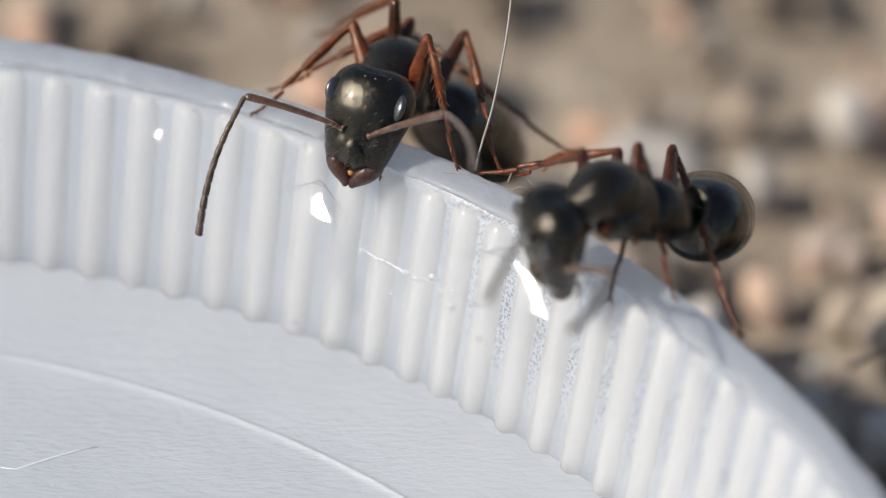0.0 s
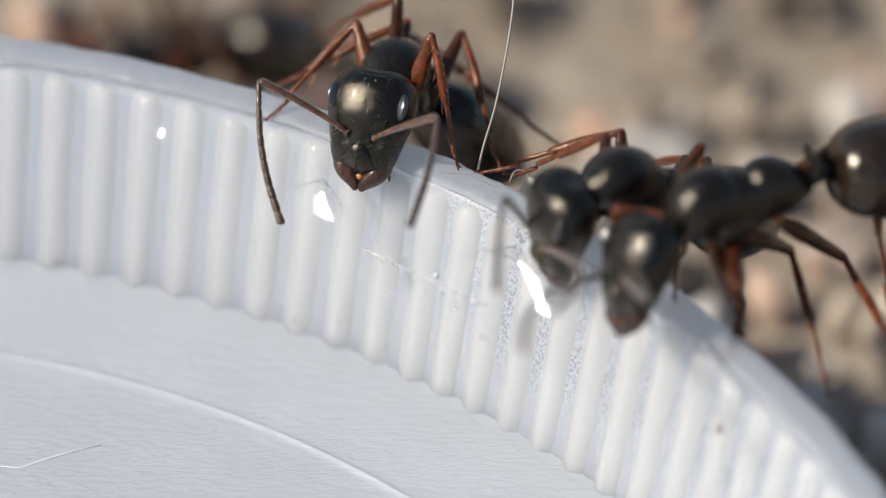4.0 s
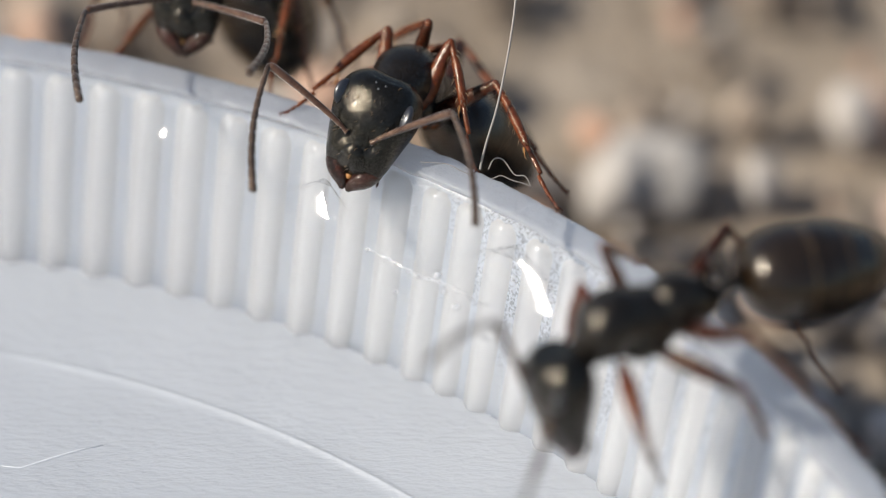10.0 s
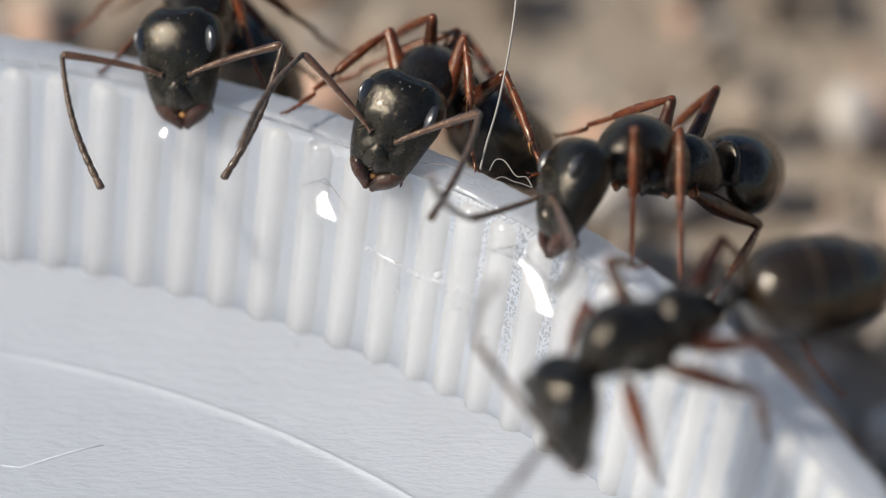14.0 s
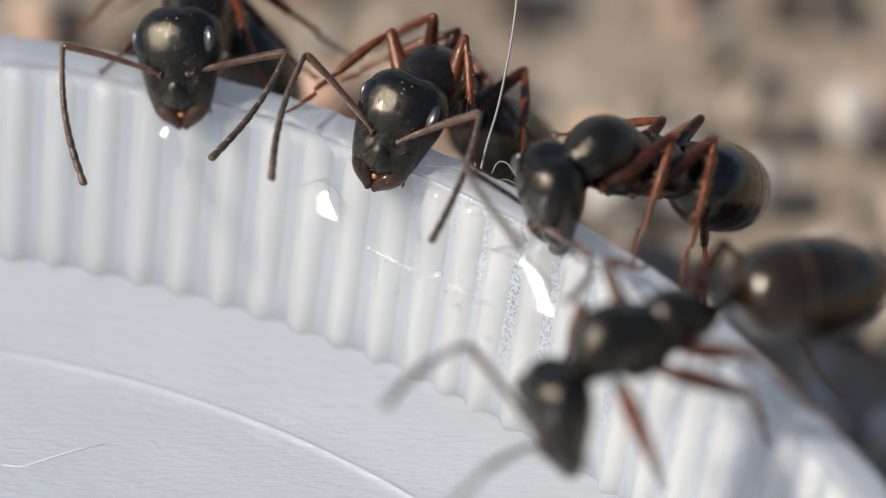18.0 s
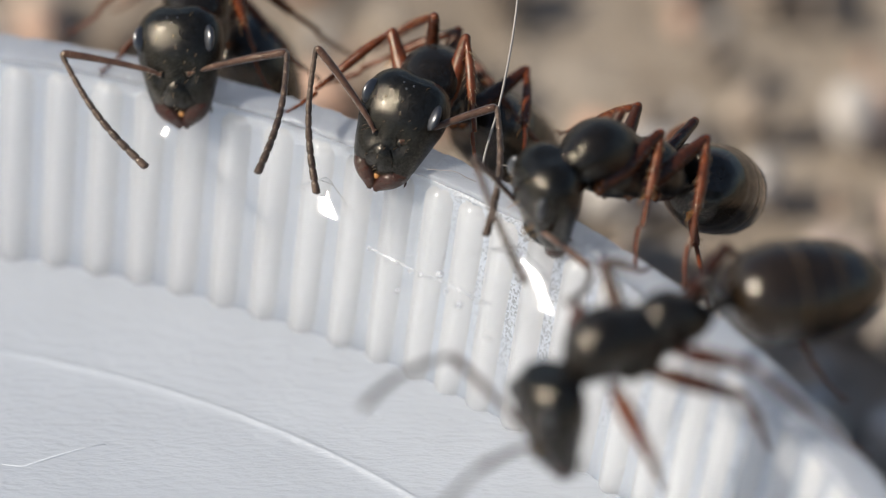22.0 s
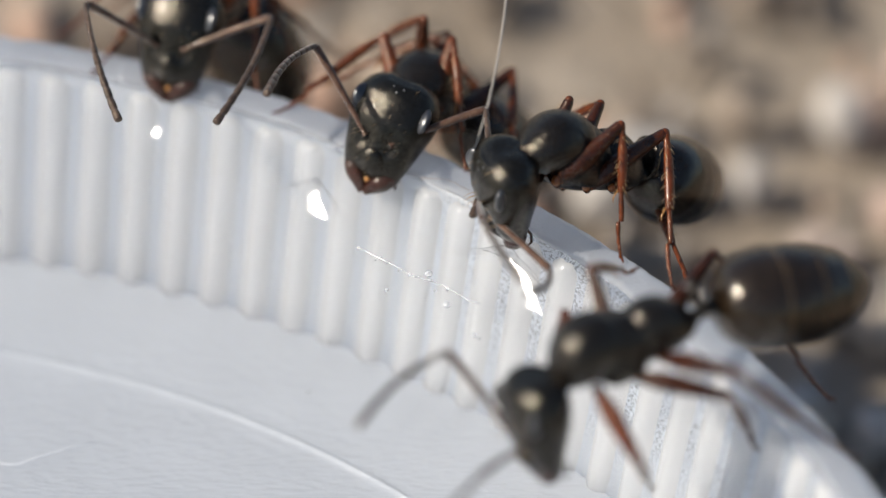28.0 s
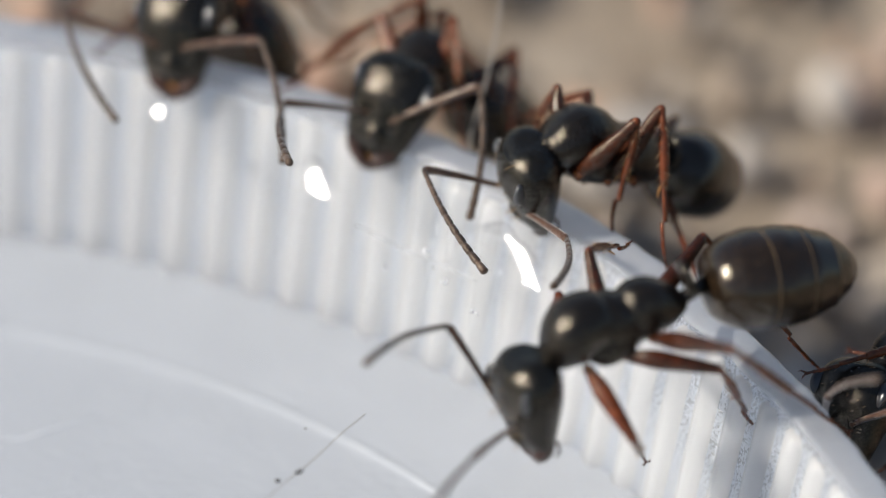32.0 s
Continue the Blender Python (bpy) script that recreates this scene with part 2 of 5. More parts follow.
rng = random.Random(5)
shapes = []
for sub in (2, 3):
    unit = blob((0, 0, 0), (1, 1, 1), None, sub)
    unit.verts.ensure_lookup_table()
    shapes.append((np.array([v.co / MM for v in unit.verts]), np.array([[v.index for v in f.verts] for f in unit.faces])))
    unit.free()
verts, faces, at = [], [], 0
for i in range(6500):
    a, r = rng.uniform(0, 2 * math.pi), 20.0 + 42 * rng.random() ** 1.4
    s = rng.choice((0.16, 0.2, 0.25, 0.3, 0.35, 0.45, 0.55, 0.75)) * rng.uniform(0.7, 1.2)
    if r - s < 19.2:
        continue
    turn = np.array(Euler([rng.uniform(0, 3) for _ in range(3)]).to_matrix())
    base, tris = shapes[s > 0.7]
    rough = np.array([1 + 0.28 * noise.noise(Vector(v) * 1.6 + Vector((i * 3.1, 0, 0))) for v in base])
    p = (base * rough[:, None] * np.array((s, s * rng.uniform(0.6, 1), s * rng.uniform(0.5, 0.85)))) @ turn.T + np.array((r * math.sin(a), r * math.cos(a), s * 0.3))
    verts.append(p * MM)
    faces.append(tris + at)
    at += len(p)
me = bpy.data.meshes.new("gravel")
me.from_pydata(np.concatenate(verts).tolist(), [], np.concatenate(faces).tolist())
me.materials.append(pebble)
me.polygons.foreach_set("use_smooth", [True] * len(me.polygons))
tagged(new("gravel", me), "loose beige and grey grit and tiny pebbles on soil", "gravel", kind="stuff")

# ---- the lid: a shallow ribbed plastic cap lying upside down, full of syrup ----
R_OUT, R_IN, R_LOW, DEPTH = 18.163, 17.607, 16.858, 3.293
R_LINE, RIB0, RIBSTEP = 14.74, 0.22708, 0.039046
lid = thing("plastic_lid", "shallow translucent white plastic lid with ribbed wall holding clear syrup", "lid")
lid.location = (0, 0, RIM * MM)
rim_rows = [(R_IN + 0.1, -0.20), (R_IN + 0.1, -0.15), (R_IN + 0.02, -0.125), (R_IN - 0.012, -0.08), (R_IN + 0.03, -0.03), (R_IN + 0.1, -0.01), (R_IN + 0.2, 0.0), (R_OUT - 0.16, 0.0), (R_OUT - 0.07, -0.02), (R_OUT - 0.02, -0.07), (R_OUT, -0.16), (R_OUT + 0.02, -0.45)]
bm = lathe(rim_rows, 3000)
for v in bm.verts:
    v.co += Vector(noise.noise_vector(v.co * 1400)) * 0.000028 + Vector(noise.noise_vector(v.co * 4200)) * 0.000016 + Vector(noise.noise_vector(v.co * 11000)) * 0.000014
part("rim", bm, plastic_rim, lid, "smooth milky rim, slightly nicked")
wall = part("wall", lathe([(R_OUT + 0.02, -0.44), (R_OUT + 0.25, 0.15 - RIM), (R_OUT + 0.1, -RIM + 0.02), (2, -RIM + 0.02), (2, -RIM + 0.1), (R_LOW + 0.4, -RIM + 0.12)], 360), plastic_outer, lid)
inner = part("inner_wall", lathe([(R_IN + 0.1, -0.198), (R_IN - 0.02, -0.225), (R_IN - 0.06, -0.4), (R_LOW + 0.1, -DEPTH + 0.25), (R_LOW + 0.03, -DEPTH), (R_LOW, -DEPTH - 0.16), (R_LOW - 0.03, -DEPTH - 0.24), (R_LOW - 0.09, -DEPTH - 0.26)], 480), plastic_wall_shaded, lid)
FLOOR = -DEPTH + 0.06
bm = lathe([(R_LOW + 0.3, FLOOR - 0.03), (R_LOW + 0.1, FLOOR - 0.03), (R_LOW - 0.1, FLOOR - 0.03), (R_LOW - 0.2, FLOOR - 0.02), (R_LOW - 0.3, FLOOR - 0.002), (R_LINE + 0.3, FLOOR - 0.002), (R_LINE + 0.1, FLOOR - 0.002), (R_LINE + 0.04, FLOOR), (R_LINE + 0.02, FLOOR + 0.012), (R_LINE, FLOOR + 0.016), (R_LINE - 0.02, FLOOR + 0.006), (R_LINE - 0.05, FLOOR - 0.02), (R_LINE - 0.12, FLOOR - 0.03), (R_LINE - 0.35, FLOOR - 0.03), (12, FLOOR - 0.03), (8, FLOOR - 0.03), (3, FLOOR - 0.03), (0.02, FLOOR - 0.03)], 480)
part("lid_floor", bm, plastic_floor_shaded, lid, "matt floor with a raised ring")
bm = tube([(x, y, FLOOR - 0.03) for x, y in [(3.82, 11.77), (4.11, 11.72), (4.55, 11.93), (4.96, 12.12), (5.3, 12.22)]], [0.005, 0.014, 0.02, 0.015, 0.006], 6)
part("scratch", bm, scuff_white, lid, "pale scuffed line")

# ribs: half-round columns down the inner wall
slope = (R_IN - R_LOW - 0.1) / (DEPTH - 0.3)
rib_rows = []
for e in (0.0, 0.12, 0.3, 0.55, 0.8, 1.0, 2, 4, 6, 8, 10, 11.0, 12.0):
    end = min(e, 1.0)
    full = math.sqrt(max(0.0, 1 - (1 - end) ** 2))
    long = DEPTH - 0.06
    z = -0.2 - (0.2 * e if e <= 1 else long - 0.2 * (12 - e) if e >= 11 else 0.2 + (long - 0.4) * (e - 1) / 10)
    rib_rows.append((z, R_IN - 0.03 + (z + 0.2) * slope, 0.08 + 0.22 * full, 0.03 + 0.13 * full))
bm = bmesh.new()
loops = []
for z, r, w, d in rib_rows:
    loops.append([bm.verts.new(mm(w * (1 - k / 6), r + 0.03 - d * math.cos(math.pi / 2 * (1 - k / 6)) ** 1.6, z)) for k in range(13)])
for p, q in zip(loops, loops[1:]):
    for k in range(12):
        bm.faces.new((p[k], q[k], q[k + 1], p[k + 1]))
rib_mesh = bpy.data.meshes.new("rib")
bm.to_mesh(rib_mesh)
bm.free()
for f in rib_mesh.polygons:
    f.use_smooth = True
rib_mesh.materials.append(plastic_rib_lit)
count = 160
for k in range(count):
    j = k if k < 11 else k - 0.13 if k == 11 else k - 0.25
    rib = new("rib", rib_mesh)
    rib.parent = inner
    rib.rotation_euler = (0, 0, -(RIB0 + RIBSTEP * j))

# syrup: a level sheet that climbs at the wall and round what dips into it
MOUNDS = [(6.4, 16.02, 0.42, 0.235)]      # x, y, radius, height in mm
TONGUES = [(8.56, 13.95, 0.315, 0.85, 0.36, 0.13), (11.6, 12.06, 0.46, 1.5, 0.3, 0.26)]      # drawn-up slopes of syrup: x, y, run in x, half length, half width, height


def plateau(t):
    return 1.0 if t < 0.3 else 0.0 if t > 1 else (1 + math.cos(math.pi * (t - 0.3) / 0.7)) / 2


def syrup_level(x, y):
    r = math.hypot(x, y)
    z = -0.36 + 0.2 * math.exp((r - R_IN) / 0.22)
    climb = 0.0
    for mx, my, r0, h in MOUNDS:
        along = min(max((x - mx) * 0.8 - (y - my) * 0.6, -0.05), 0.05)
        d = math.hypot(x - mx - 0.8 * along, y - my + 0.6 * along) * (1 + 0.05 * noise.noise(Vector((x * 2.2, y * 2.2, 3.0))))
        f = min(max((d - r0 + 0.77 * h) / (1.54 * h), 0), 1)
        climb = max(climb, h * (1 + math.cos(math.pi * f)) / 2)
    for tx, ty, run, long, wide, high in TONGUES:
        fall = math.sqrt(1 - run * run)
        dx, dy = x - tx, y - ty
        a, b = dx * run - dy * fall, dx * fall + dy * run
        b += 0.22 * a * a + 0.03 * noise.noise(Vector((x * 5, y * 5, 1.0)))
        rise = max(0.0, high + 0.95 * (0.6 * dx + 0.8 * dy))
        climb = max(climb, rise * plateau(abs(a) / long) * plateau(abs(b) / wide))
    return z + climb


bm = lathe([(R_IN + 0.02 - 0.05 * i, 0) for i in range(72)] + [(13, 0), (10, 0), (6, 0), (3, 0), (0.02, 0)], 1200)
for v in bm.verts:
    v.co.z = syrup_level(v.co.x / MM, v.co.y / MM) * MM
bmesh.ops.reverse_faces(bm, faces=bm.faces[:])
syrup = part("syrup", bm, liquid_mat)
syrup.location = (0, 0, RIM * MM)
tagged(syrup, "clear still syrup filling the plastic lid to its rim", "liquid")

# ---- ants ----
NECK = (1.08, 0, 0.06)       # where the head joins the trunk, mm
NAPE = (0.1, 0, -0.22)       # the same joint in the head's own space
WAIST = (-1.12, 0, -0.22)
HIPS = {"fore": (0.62, 0.2, -0.3), "mid": (0.08, 0.24, -0.36), "hind": (-0.42, 0.24, -0.36)}
REACH = {"fore": (1.25, 1.95), "mid": (1.4, 2.3), "hind": (1.75, 3.1)}
SCAPE, FLAGELLUM = 1.5, 2.15
SOCKET = (1.02, 0.2, 0.33)


def mirror(bm):
    bmesh.ops.scale(bm, vec=(1, -1, 1), verts=bm.verts[:])
    bmesh.ops.reverse_faces(bm, faces=bm.faces[:])
    return bm


def head_of(ant):
    rows = [(-0.03, 0, 0.02, 0.06, 0.06), (-0.01, 0, 0.02, 0.27, 0.2), (0.05, 0, 0.03, 0.42, 0.3), (0.15, 0, 0.04, 0.545, 0.38), (0.3, 0, 0.05, 0.63, 0.44), (0.48, 0, 0.05, 0.66, 0.46), (0.68, 0, 0.05, 0.648, 0.455), (0.88, 0, 0.04, 0.6, 0.42), (1.06, 0, 0.02, 0.555, 0.37), (1.22, 0, 0.0, 0.515, 0.32), (1.36, 0, -0.03, 0.47, 0.25), (1.45, 0, -0.05, 0.4, 0.17), (1.47, 0, -0.07, 0.1, 0.05)]
    bm = loft(rows, 52, 44, 2.12)
    for v in bm.verts:      # slightly hollowed back edge, hollows beside the brow
        x, y, z = v.co.x / MM, v.co.y / MM, v.co.z / MM
        if x < 0.1:
            v.co.x += 0.035 * MM * math.exp(-(y / 0.2) ** 2)
        if z > 0.2 and 0.75 < x < 1.3:
            v.co.z -= 0.085 * MM * math.exp(-((abs(y) - 0.2) / 0.1) ** 2) * math.exp(-((x - 1.05) / 0.18) ** 2)
    head = part("head", bm, shell_black, ant, "glossy black head")
    part("clypeus", loft([(1.04, 0, 0.29, 0.03, 0.02), (1.12, 0, 0.285, 0.1, 0.07), (1.24, 0, 0.25, 0.18, 0.11), (1.36, 0, 0.17, 0.23, 0.13), (1.46, 0, 0.07, 0.24, 0.12), (1.54, 0, -0.03, 0.18, 0.07), (1.57, 0, -0.05, 0.08, 0.02)], 20, 20, 1.7), shell_black, head)
    for c in (1, -1):
        part("brow_ridge", tube([(0.84, c * 0.1, 0.41), (0.94, c * 0.115, 0.375), (1.04, c * 0.13, 0.31), (1.12, c * 0.12, 0.24)], [0.008, 0.028, 0.03, 0.008], 8), shell_black, head)
    for s in (1, -1):
        part("eye", blob((0.5, s * 0.505, 0.315), (0.2, 0.075, 0.15), Euler((s * -0.75, 0, s * 0.0)).to_matrix().to_4x4(), 3), eye_black, head, "oval compound eye")
        part("antenna_socket", blob((SOCKET[0], s * SOCKET[1], SOCKET[2] - 0.03), (0.07, 0.065, 0.045), None, 2), shell_black, head)
        jaw = loft([(1.22, 0.3, -0.08, 0.1, 0.1), (1.34, 0.3, -0.08, 0.15, 0.14), (1.46, 0.26, -0.07, 0.18, 0.16), (1.57, 0.2, -0.07, 0.18, 0.15), (1.66, 0.14, -0.08, 0.15, 0.12), (1.73, 0.08, -0.1, 0.09, 0.07), (1.79, 0.045, -0.1, 0.02, 0.02)], 20, 16)
        for i in range(4):
            blob((1.66 + i * 0.035, 0.035 + 0.012 * i, -0.1), (0.035, 0.025, 0.025), None, 1, jaw)
        part("mandible", mirror(jaw) if s < 0 else jaw, mandible_red, head, "reddish brown toothed jaw")
        part("palp", tube([(1.3, s * 0.2, -0.2), (1.42, s * 0.3, -0.3), (1.5, s * 0.38, -0.28), (1.56, s * 0.4, -0.2)], [0.025, 0.022, 0.02, 0.01], 6), antenna_brown, head)
    tongue = part("tongue", loft([(1.5, 0, -0.06, 0.05, 0.03), (1.57, 0, -0.02, 0.055, 0.03), (1.62, 0, -0.03, 0.03, 0.015)], 6, 8), joint_amber, head, "pale amber mouthpart")
    bm, r4 = bmesh.new(), random.Random(3)
    for i in range(26):
        x, y = r4.uniform(0.1, 1.5), r4.uniform(-0.42, 0.42)
        p = Vector((x, y * (1 if x < 1.1 else 0.6), 0.5 - 0.35 * y * y - (0.16 * (x - 0.6) ** 2 if x < 1 else 0.03 + 0.55 * (x - 1.0))))
        tube([p - Vector((0, 0, 0.1)), p + Vector((0.03, 0, 0.03)), p + Vector((0.07, 0, 0.08))], [0.005, 0.004, 0.001], 3, bm)
    part("bristles", bm, bristle_gold, head)
    bm = bmesh.new()
    for x, y in ((0.28, 0.0), (0.2, 0.08), (0.2, -0.08)):
        blob((x, y, 0.48 if x > 0.25 else 0.445), (0.018, 0.018, 0.012), None, 2, bm)
    part("ocelli", bm, eye_black, head)
    return head


def scape_of(head):
    rows = [(0.0, 0, 0, 0.045, 0.045), (0.06, 0, 0.0, 0.03, 0.03), (0.14, 0, 0.02, 0.037, 0.037), (0.5, 0, 0.035, 0.046, 0.046), (1.0, 0, 0.03, 0.055, 0.055), (1.36, 0, 0.01, 0.062, 0.062), (1.46, 0, 0, 0.058, 0.058), (SCAPE, 0, 0, 0.03, 0.03)]
    return part("scape", loft(rows, 24, 12), antenna_brown, head, "reddish brown first antenna segment")


def flagellum_of(head):
    rows, n = [], 11
    bend = lambda x: 0.12 * math.sin(math.pi * x / FLAGELLUM)
    for i in range(n):
        a, d, r = FLAGELLUM * i / n, FLAGELLUM / n, 0.041 + 0.022 * i / n
        for f, g in ((0.0, 0.74), (0.2, 0.97), (0.55, 1.0), (0.85, 1.02)):
            rows.append((a + d * f, 0, bend(a + d * f), r * g, r * g))
    rows += [(FLAGELLUM - 0.01, 0, 0, 0.03, 0.03), (FLAGELLUM, 0, 0, 0.006, 0.006)]
    bm = loft(rows, 2 * len(rows), 10)
    return part("flagellum", bm, flagellum_grey, head, "greyish beaded antenna whip")


def trunk_of(ant):
    part("pronotum", loft([(1.12, 0, 0.04, 0.12, 0.12), (1.05, 0, 0.05, 0.22, 0.2), (0.9, 0, 0.12, 0.36, 0.33), (0.68, 0, 0.18, 0.45, 0.42), (0.44, 0, 0.2, 0.46, 0.45), (0.2, 0, 0.17, 0.43, 0.44), (0.02, 0, 0.14, 0.36, 0.38), (-0.1, 0, 0.12, 0.2, 0.2)], 26, 28, 2.15, None, 1.08), shell_thorax, ant, "black front trunk shield")
    part("mesothorax", loft([(0.62, 0, -0.05, 0.2, 0.2), (0.45, 0, -0.04, 0.37, 0.36), (0.2, 0, 0.02, 0.42, 0.47), (-0.06, 0, 0.0, 0.4, 0.46), (-0.24, 0, -0.04, 0.36, 0.41), (-0.38, 0, -0.08, 0.28, 0.32)], 22, 26, 2.2, None, 1.08), shell_thorax, ant)
    part("propodeum", loft([(-0.1, 0, -0.08, 0.22, 0.24), (-0.28, 0, -0.05, 0.35, 0.39), (-0.5, 0, -0.03, 0.38, 0.42), (-0.74, 0, -0.07, 0.36, 0.39), (-0.95, 0, -0.14, 0.27, 0.28), (-1.08, 0, -0.22, 0.16, 0.16), (-1.12, 0, -0.24, 0.08, 0.08)], 22, 26, 2.2, None, 1.08), shell_thorax, ant)
    for c in (1, -1):
        part("side_plate", loft([(0.5, c * 0.3, -0.22, 0.05, 0.1), (0.36, c * 0.36, -0.2, 0.09, 0.2), (0.14, c * 0.36, -0.2, 0.1, 0.23), (-0.08, c * 0.33, -0.24, 0.08, 0.18), (-0.18, c * 0.3, -0.26, 0.03, 0.06)], 14, 16), shell_thorax, ant)
        part("spiracle", blob((-0.55, c * 0.36, 0.12), (0.06, 0.05, 0.045), None, 2), shell_black, ant)
    part("neck", tube([(1.0, 0, 0.05), (1.1, 0, 0.06), (1.18, 0, 0.06)], [0.16, 0.12, 0.1], 12), shell_thorax, ant)
    bm = loft([(-1.02, 0, -0.25, 0.09, 0.09), (-1.15, 0, -0.24, 0.11, 0.1), (-1.3, 0, -0.22, 0.12, 0.1), (-1.46, 0, -0.22, 0.1, 0.09)], 10, 14)
    loft([(-1.2, 0, -0.1, 0.16, 0.2), (-1.22, 0, 0.0, 0.27, 0.3), (-1.3, 0, 0.02, 0.28, 0.3), (-1.33, 0, -0.06, 0.16, 0.2)], 10, 18, 2.4, bm)
    part("petiole", bm, shell_thorax, ant, "upright scale at the waist")


def gaster_of(ant, turn, size):
    """The rear body in overlapping plates; turn sets it on the waist."""
    shape = [(0.0, 0.1), (0.05, 0.34), (0.18, 0.55), (0.42, 0.7), (0.75, 0.775), (1.2, 0.78), (1.6, 0.71), (1.95, 0.57), (2.2, 0.39), (2.36, 0.2), (2.42, 0.04)]
    shape = [(x, g * size) for x, g in shape]

    def girth(x):
        for (a, p), (b, q) in zip(shape, shape[1:]):
            if x <= b:
                f = (x - a) / (b - a)
                return p + (q - p) * f
        return 0.02
    first = None
    cuts = [0.0, 0.92, 1.5, 1.95, 2.42]
    for i, (a, b) in enumerate(zip(cuts, cuts[1:])):
        rows = []
        for k in range(9):
            x = max(a - 0.1, 0) + (b - max(a - 0.1, 0)) * k / 8
            g = girth(x) * (1.0 + 0.016 * (k / 8)) - (0.02 if k == 0 and i else 0)
            rows.append((-x, 0, -0.02, g * 1.0, g * 0.93))
        rows.append((-b + 0.01, 0, -0.02, girth(b) * 0.96, girth(b) * 0.9))
        ob = part("gaster" if not i else "tergite", loft(rows, 26, 36, 2.1), shell_gaster, first or ant, "dark brown-black shining rear body" if not i else "")
        if not i:
            first = ob
        if i < 3:
            g = girth(b)
            part("plate_margin", loft([(-b + 0.03, 0, -0.02, g * 1.008, g * 0.94), (-b, 0, -0.02, g * 1.026, g * 0.957), (-b - 0.012, 0, -0.02, g * 1.012, g * 0.944), (-b - 0.02, 0, -0.02, g * 0.96, g * 0.9)], 5, 36, 2.1), margin_brown, first, "thin paler edge of a rear plate")
    bm = bmesh.new()
    r2 = random.Random(7)
    for i in range(70):      # sparse bristles
        x, a = r2.uniform(0.3, 2.1), r2.uniform(0, 2 * math.pi)
        g = girth(x)
        p = Vector((-x, g * math.cos(a), g * 0.93 * math.sin(a) - 0.02))
        d = Vector((-0.8, math.cos(a), math.sin(a))).normalized()
        tube([p, p + d * 0.06, p + d * 0.12 + Vector((-0.02, 0, 0))], [0.0025, 0.002, 0.0008], 3, bm)
    part("bristles", bm, margin_brown, first)
    first.location = mm(-1.42, 0, -0.2)
    first.rotation_euler = [radians(a) for a in turn]
    return first


def leg_of(ant, which, s, dark):
    """Hip, thigh and shin with foot of one leg; s is 1 on the left, -1 on the right."""
    hip = HIPS[which]
    upper, lower = REACH[which]
    y = hip[1] * s
    part("coxa", loft([(hip[0] + 0.02, y * 0.6, hip[2] + 0.18, 0.16, 0.14), (hip[0] + 0.02, y * 0.85, hip[2] + 0.08, 0.17, 0.16), (hip[0], y * 1.1, hip[2] - 0.04, 0.12, 0.12), (hip[0], y * 1.15, hip[2] - 0.1, 0.05, 0.05)], 12, 14), femur_brown, ant)
    k = upper / 1.3
    thigh = part("femur", loft([(0, 0, 0, 0.05, 0.06), (0.1 * k, 0, 0, 0.075, 0.085), (0.4 * k, 0, 0.02, 0.115, 0.135), (0.7 * k, 0, 0.02, 0.105, 0.12), (1.0 * k, 0, 0.01, 0.085, 0.09), (1.2 * k, 0, 0, 0.07, 0.075), (1.27 * k, 0, 0, 0.065, 0.07), (upper + 0.02, 0, 0, 0.03, 0.03)], 22, 14, 2, None, 1.18), femur_brown if dark or which != "fore" else leg_brown, ant)
    part("trochanter", blob((0.03, 0, 0), (0.11, 0.085, 0.09), None, 2), joint_orange, thigh, "orange ring at the thigh's base")
    part("knee", blob((upper - 0.01, 0, 0), (0.07, 0.068, 0.072), None, 2), leg_brown, thigh)
    shin_len = lower * 0.5
    shin = part("tibia", loft([(-0.03, 0, 0, 0.03, 0.03), (0.04, 0, 0, 0.058, 0.06), (0.14, 0, 0.01, 0.05, 0.05), (shin_len * 0.5, 0, 0.02, 0.07, 0.075), (shin_len * 0.85, 0, 0.01, 0.068, 0.07), (shin_len, 0, 0, 0.055, 0.055), (shin_len + 0.02, 0, 0, 0.02, 0.02)], 18, 12), leg_brown, ant)
    bm, x = bmesh.new(), shin_len
    for i, f in enumerate((0.45, 0.2, 0.14, 0.09, 0.12)):
        d = (lower - shin_len) * f
        bend = -0.05 * math.sin(math.pi * (x - shin_len) / (lower - shin_len))
        r = 0.04 - 0.004 * i
        loft([(x, 0, bend, r * 0.7, r * 0.7), (x + 0.03, 0, bend, r * 0.9, r * 0.9), (x + d * 0.7, 0, bend, r, r), (x + d, 0, bend, r * 0.85, r * 0.85)], 6, 8, 2, bm)
        x += d
    for c in (1, -1):
        tube([(lower - 0.03, 0, 0), (lower + 0.05, c * 0.05, 0.02), (lower + 0.08, c * 0.07, -0.03)], [0.018, 0.012, 0.003], 5, bm)
    part("tarsus", bm, leg_brown, shin, "thin jointed foot with two claws")
    bm, r3 = bmesh.new(), random.Random(11)
    for i in range(34):
        x, a = shin_len * r3.uniform(0.15, 1.0), r3.uniform(0, 2 * math.pi)
        p = Vector((x, 0.06 * math.cos(a), 0.065 * math.sin(a)))
        d = Vector((0.9, 0.8 * math.cos(a), 0.8 * math.sin(a))).normalized()
        tube([p, p + d * 0.05, p + d * 0.085 + Vector((0.012, 0, 0))], [0.005, 0.0035, 0.001], 3, bm)
    part("bristles", bm, bristle_gold, shin)
    part("spur", tube([(shin_len - 0.02, 0, -0.05), (shin_len + 0.1, 0.02 * s, -0.12), (shin_len + 0.17, 0.02 * s, -0.12)], [0.014, 0.01, 0.003], 5), joint_amber, shin)
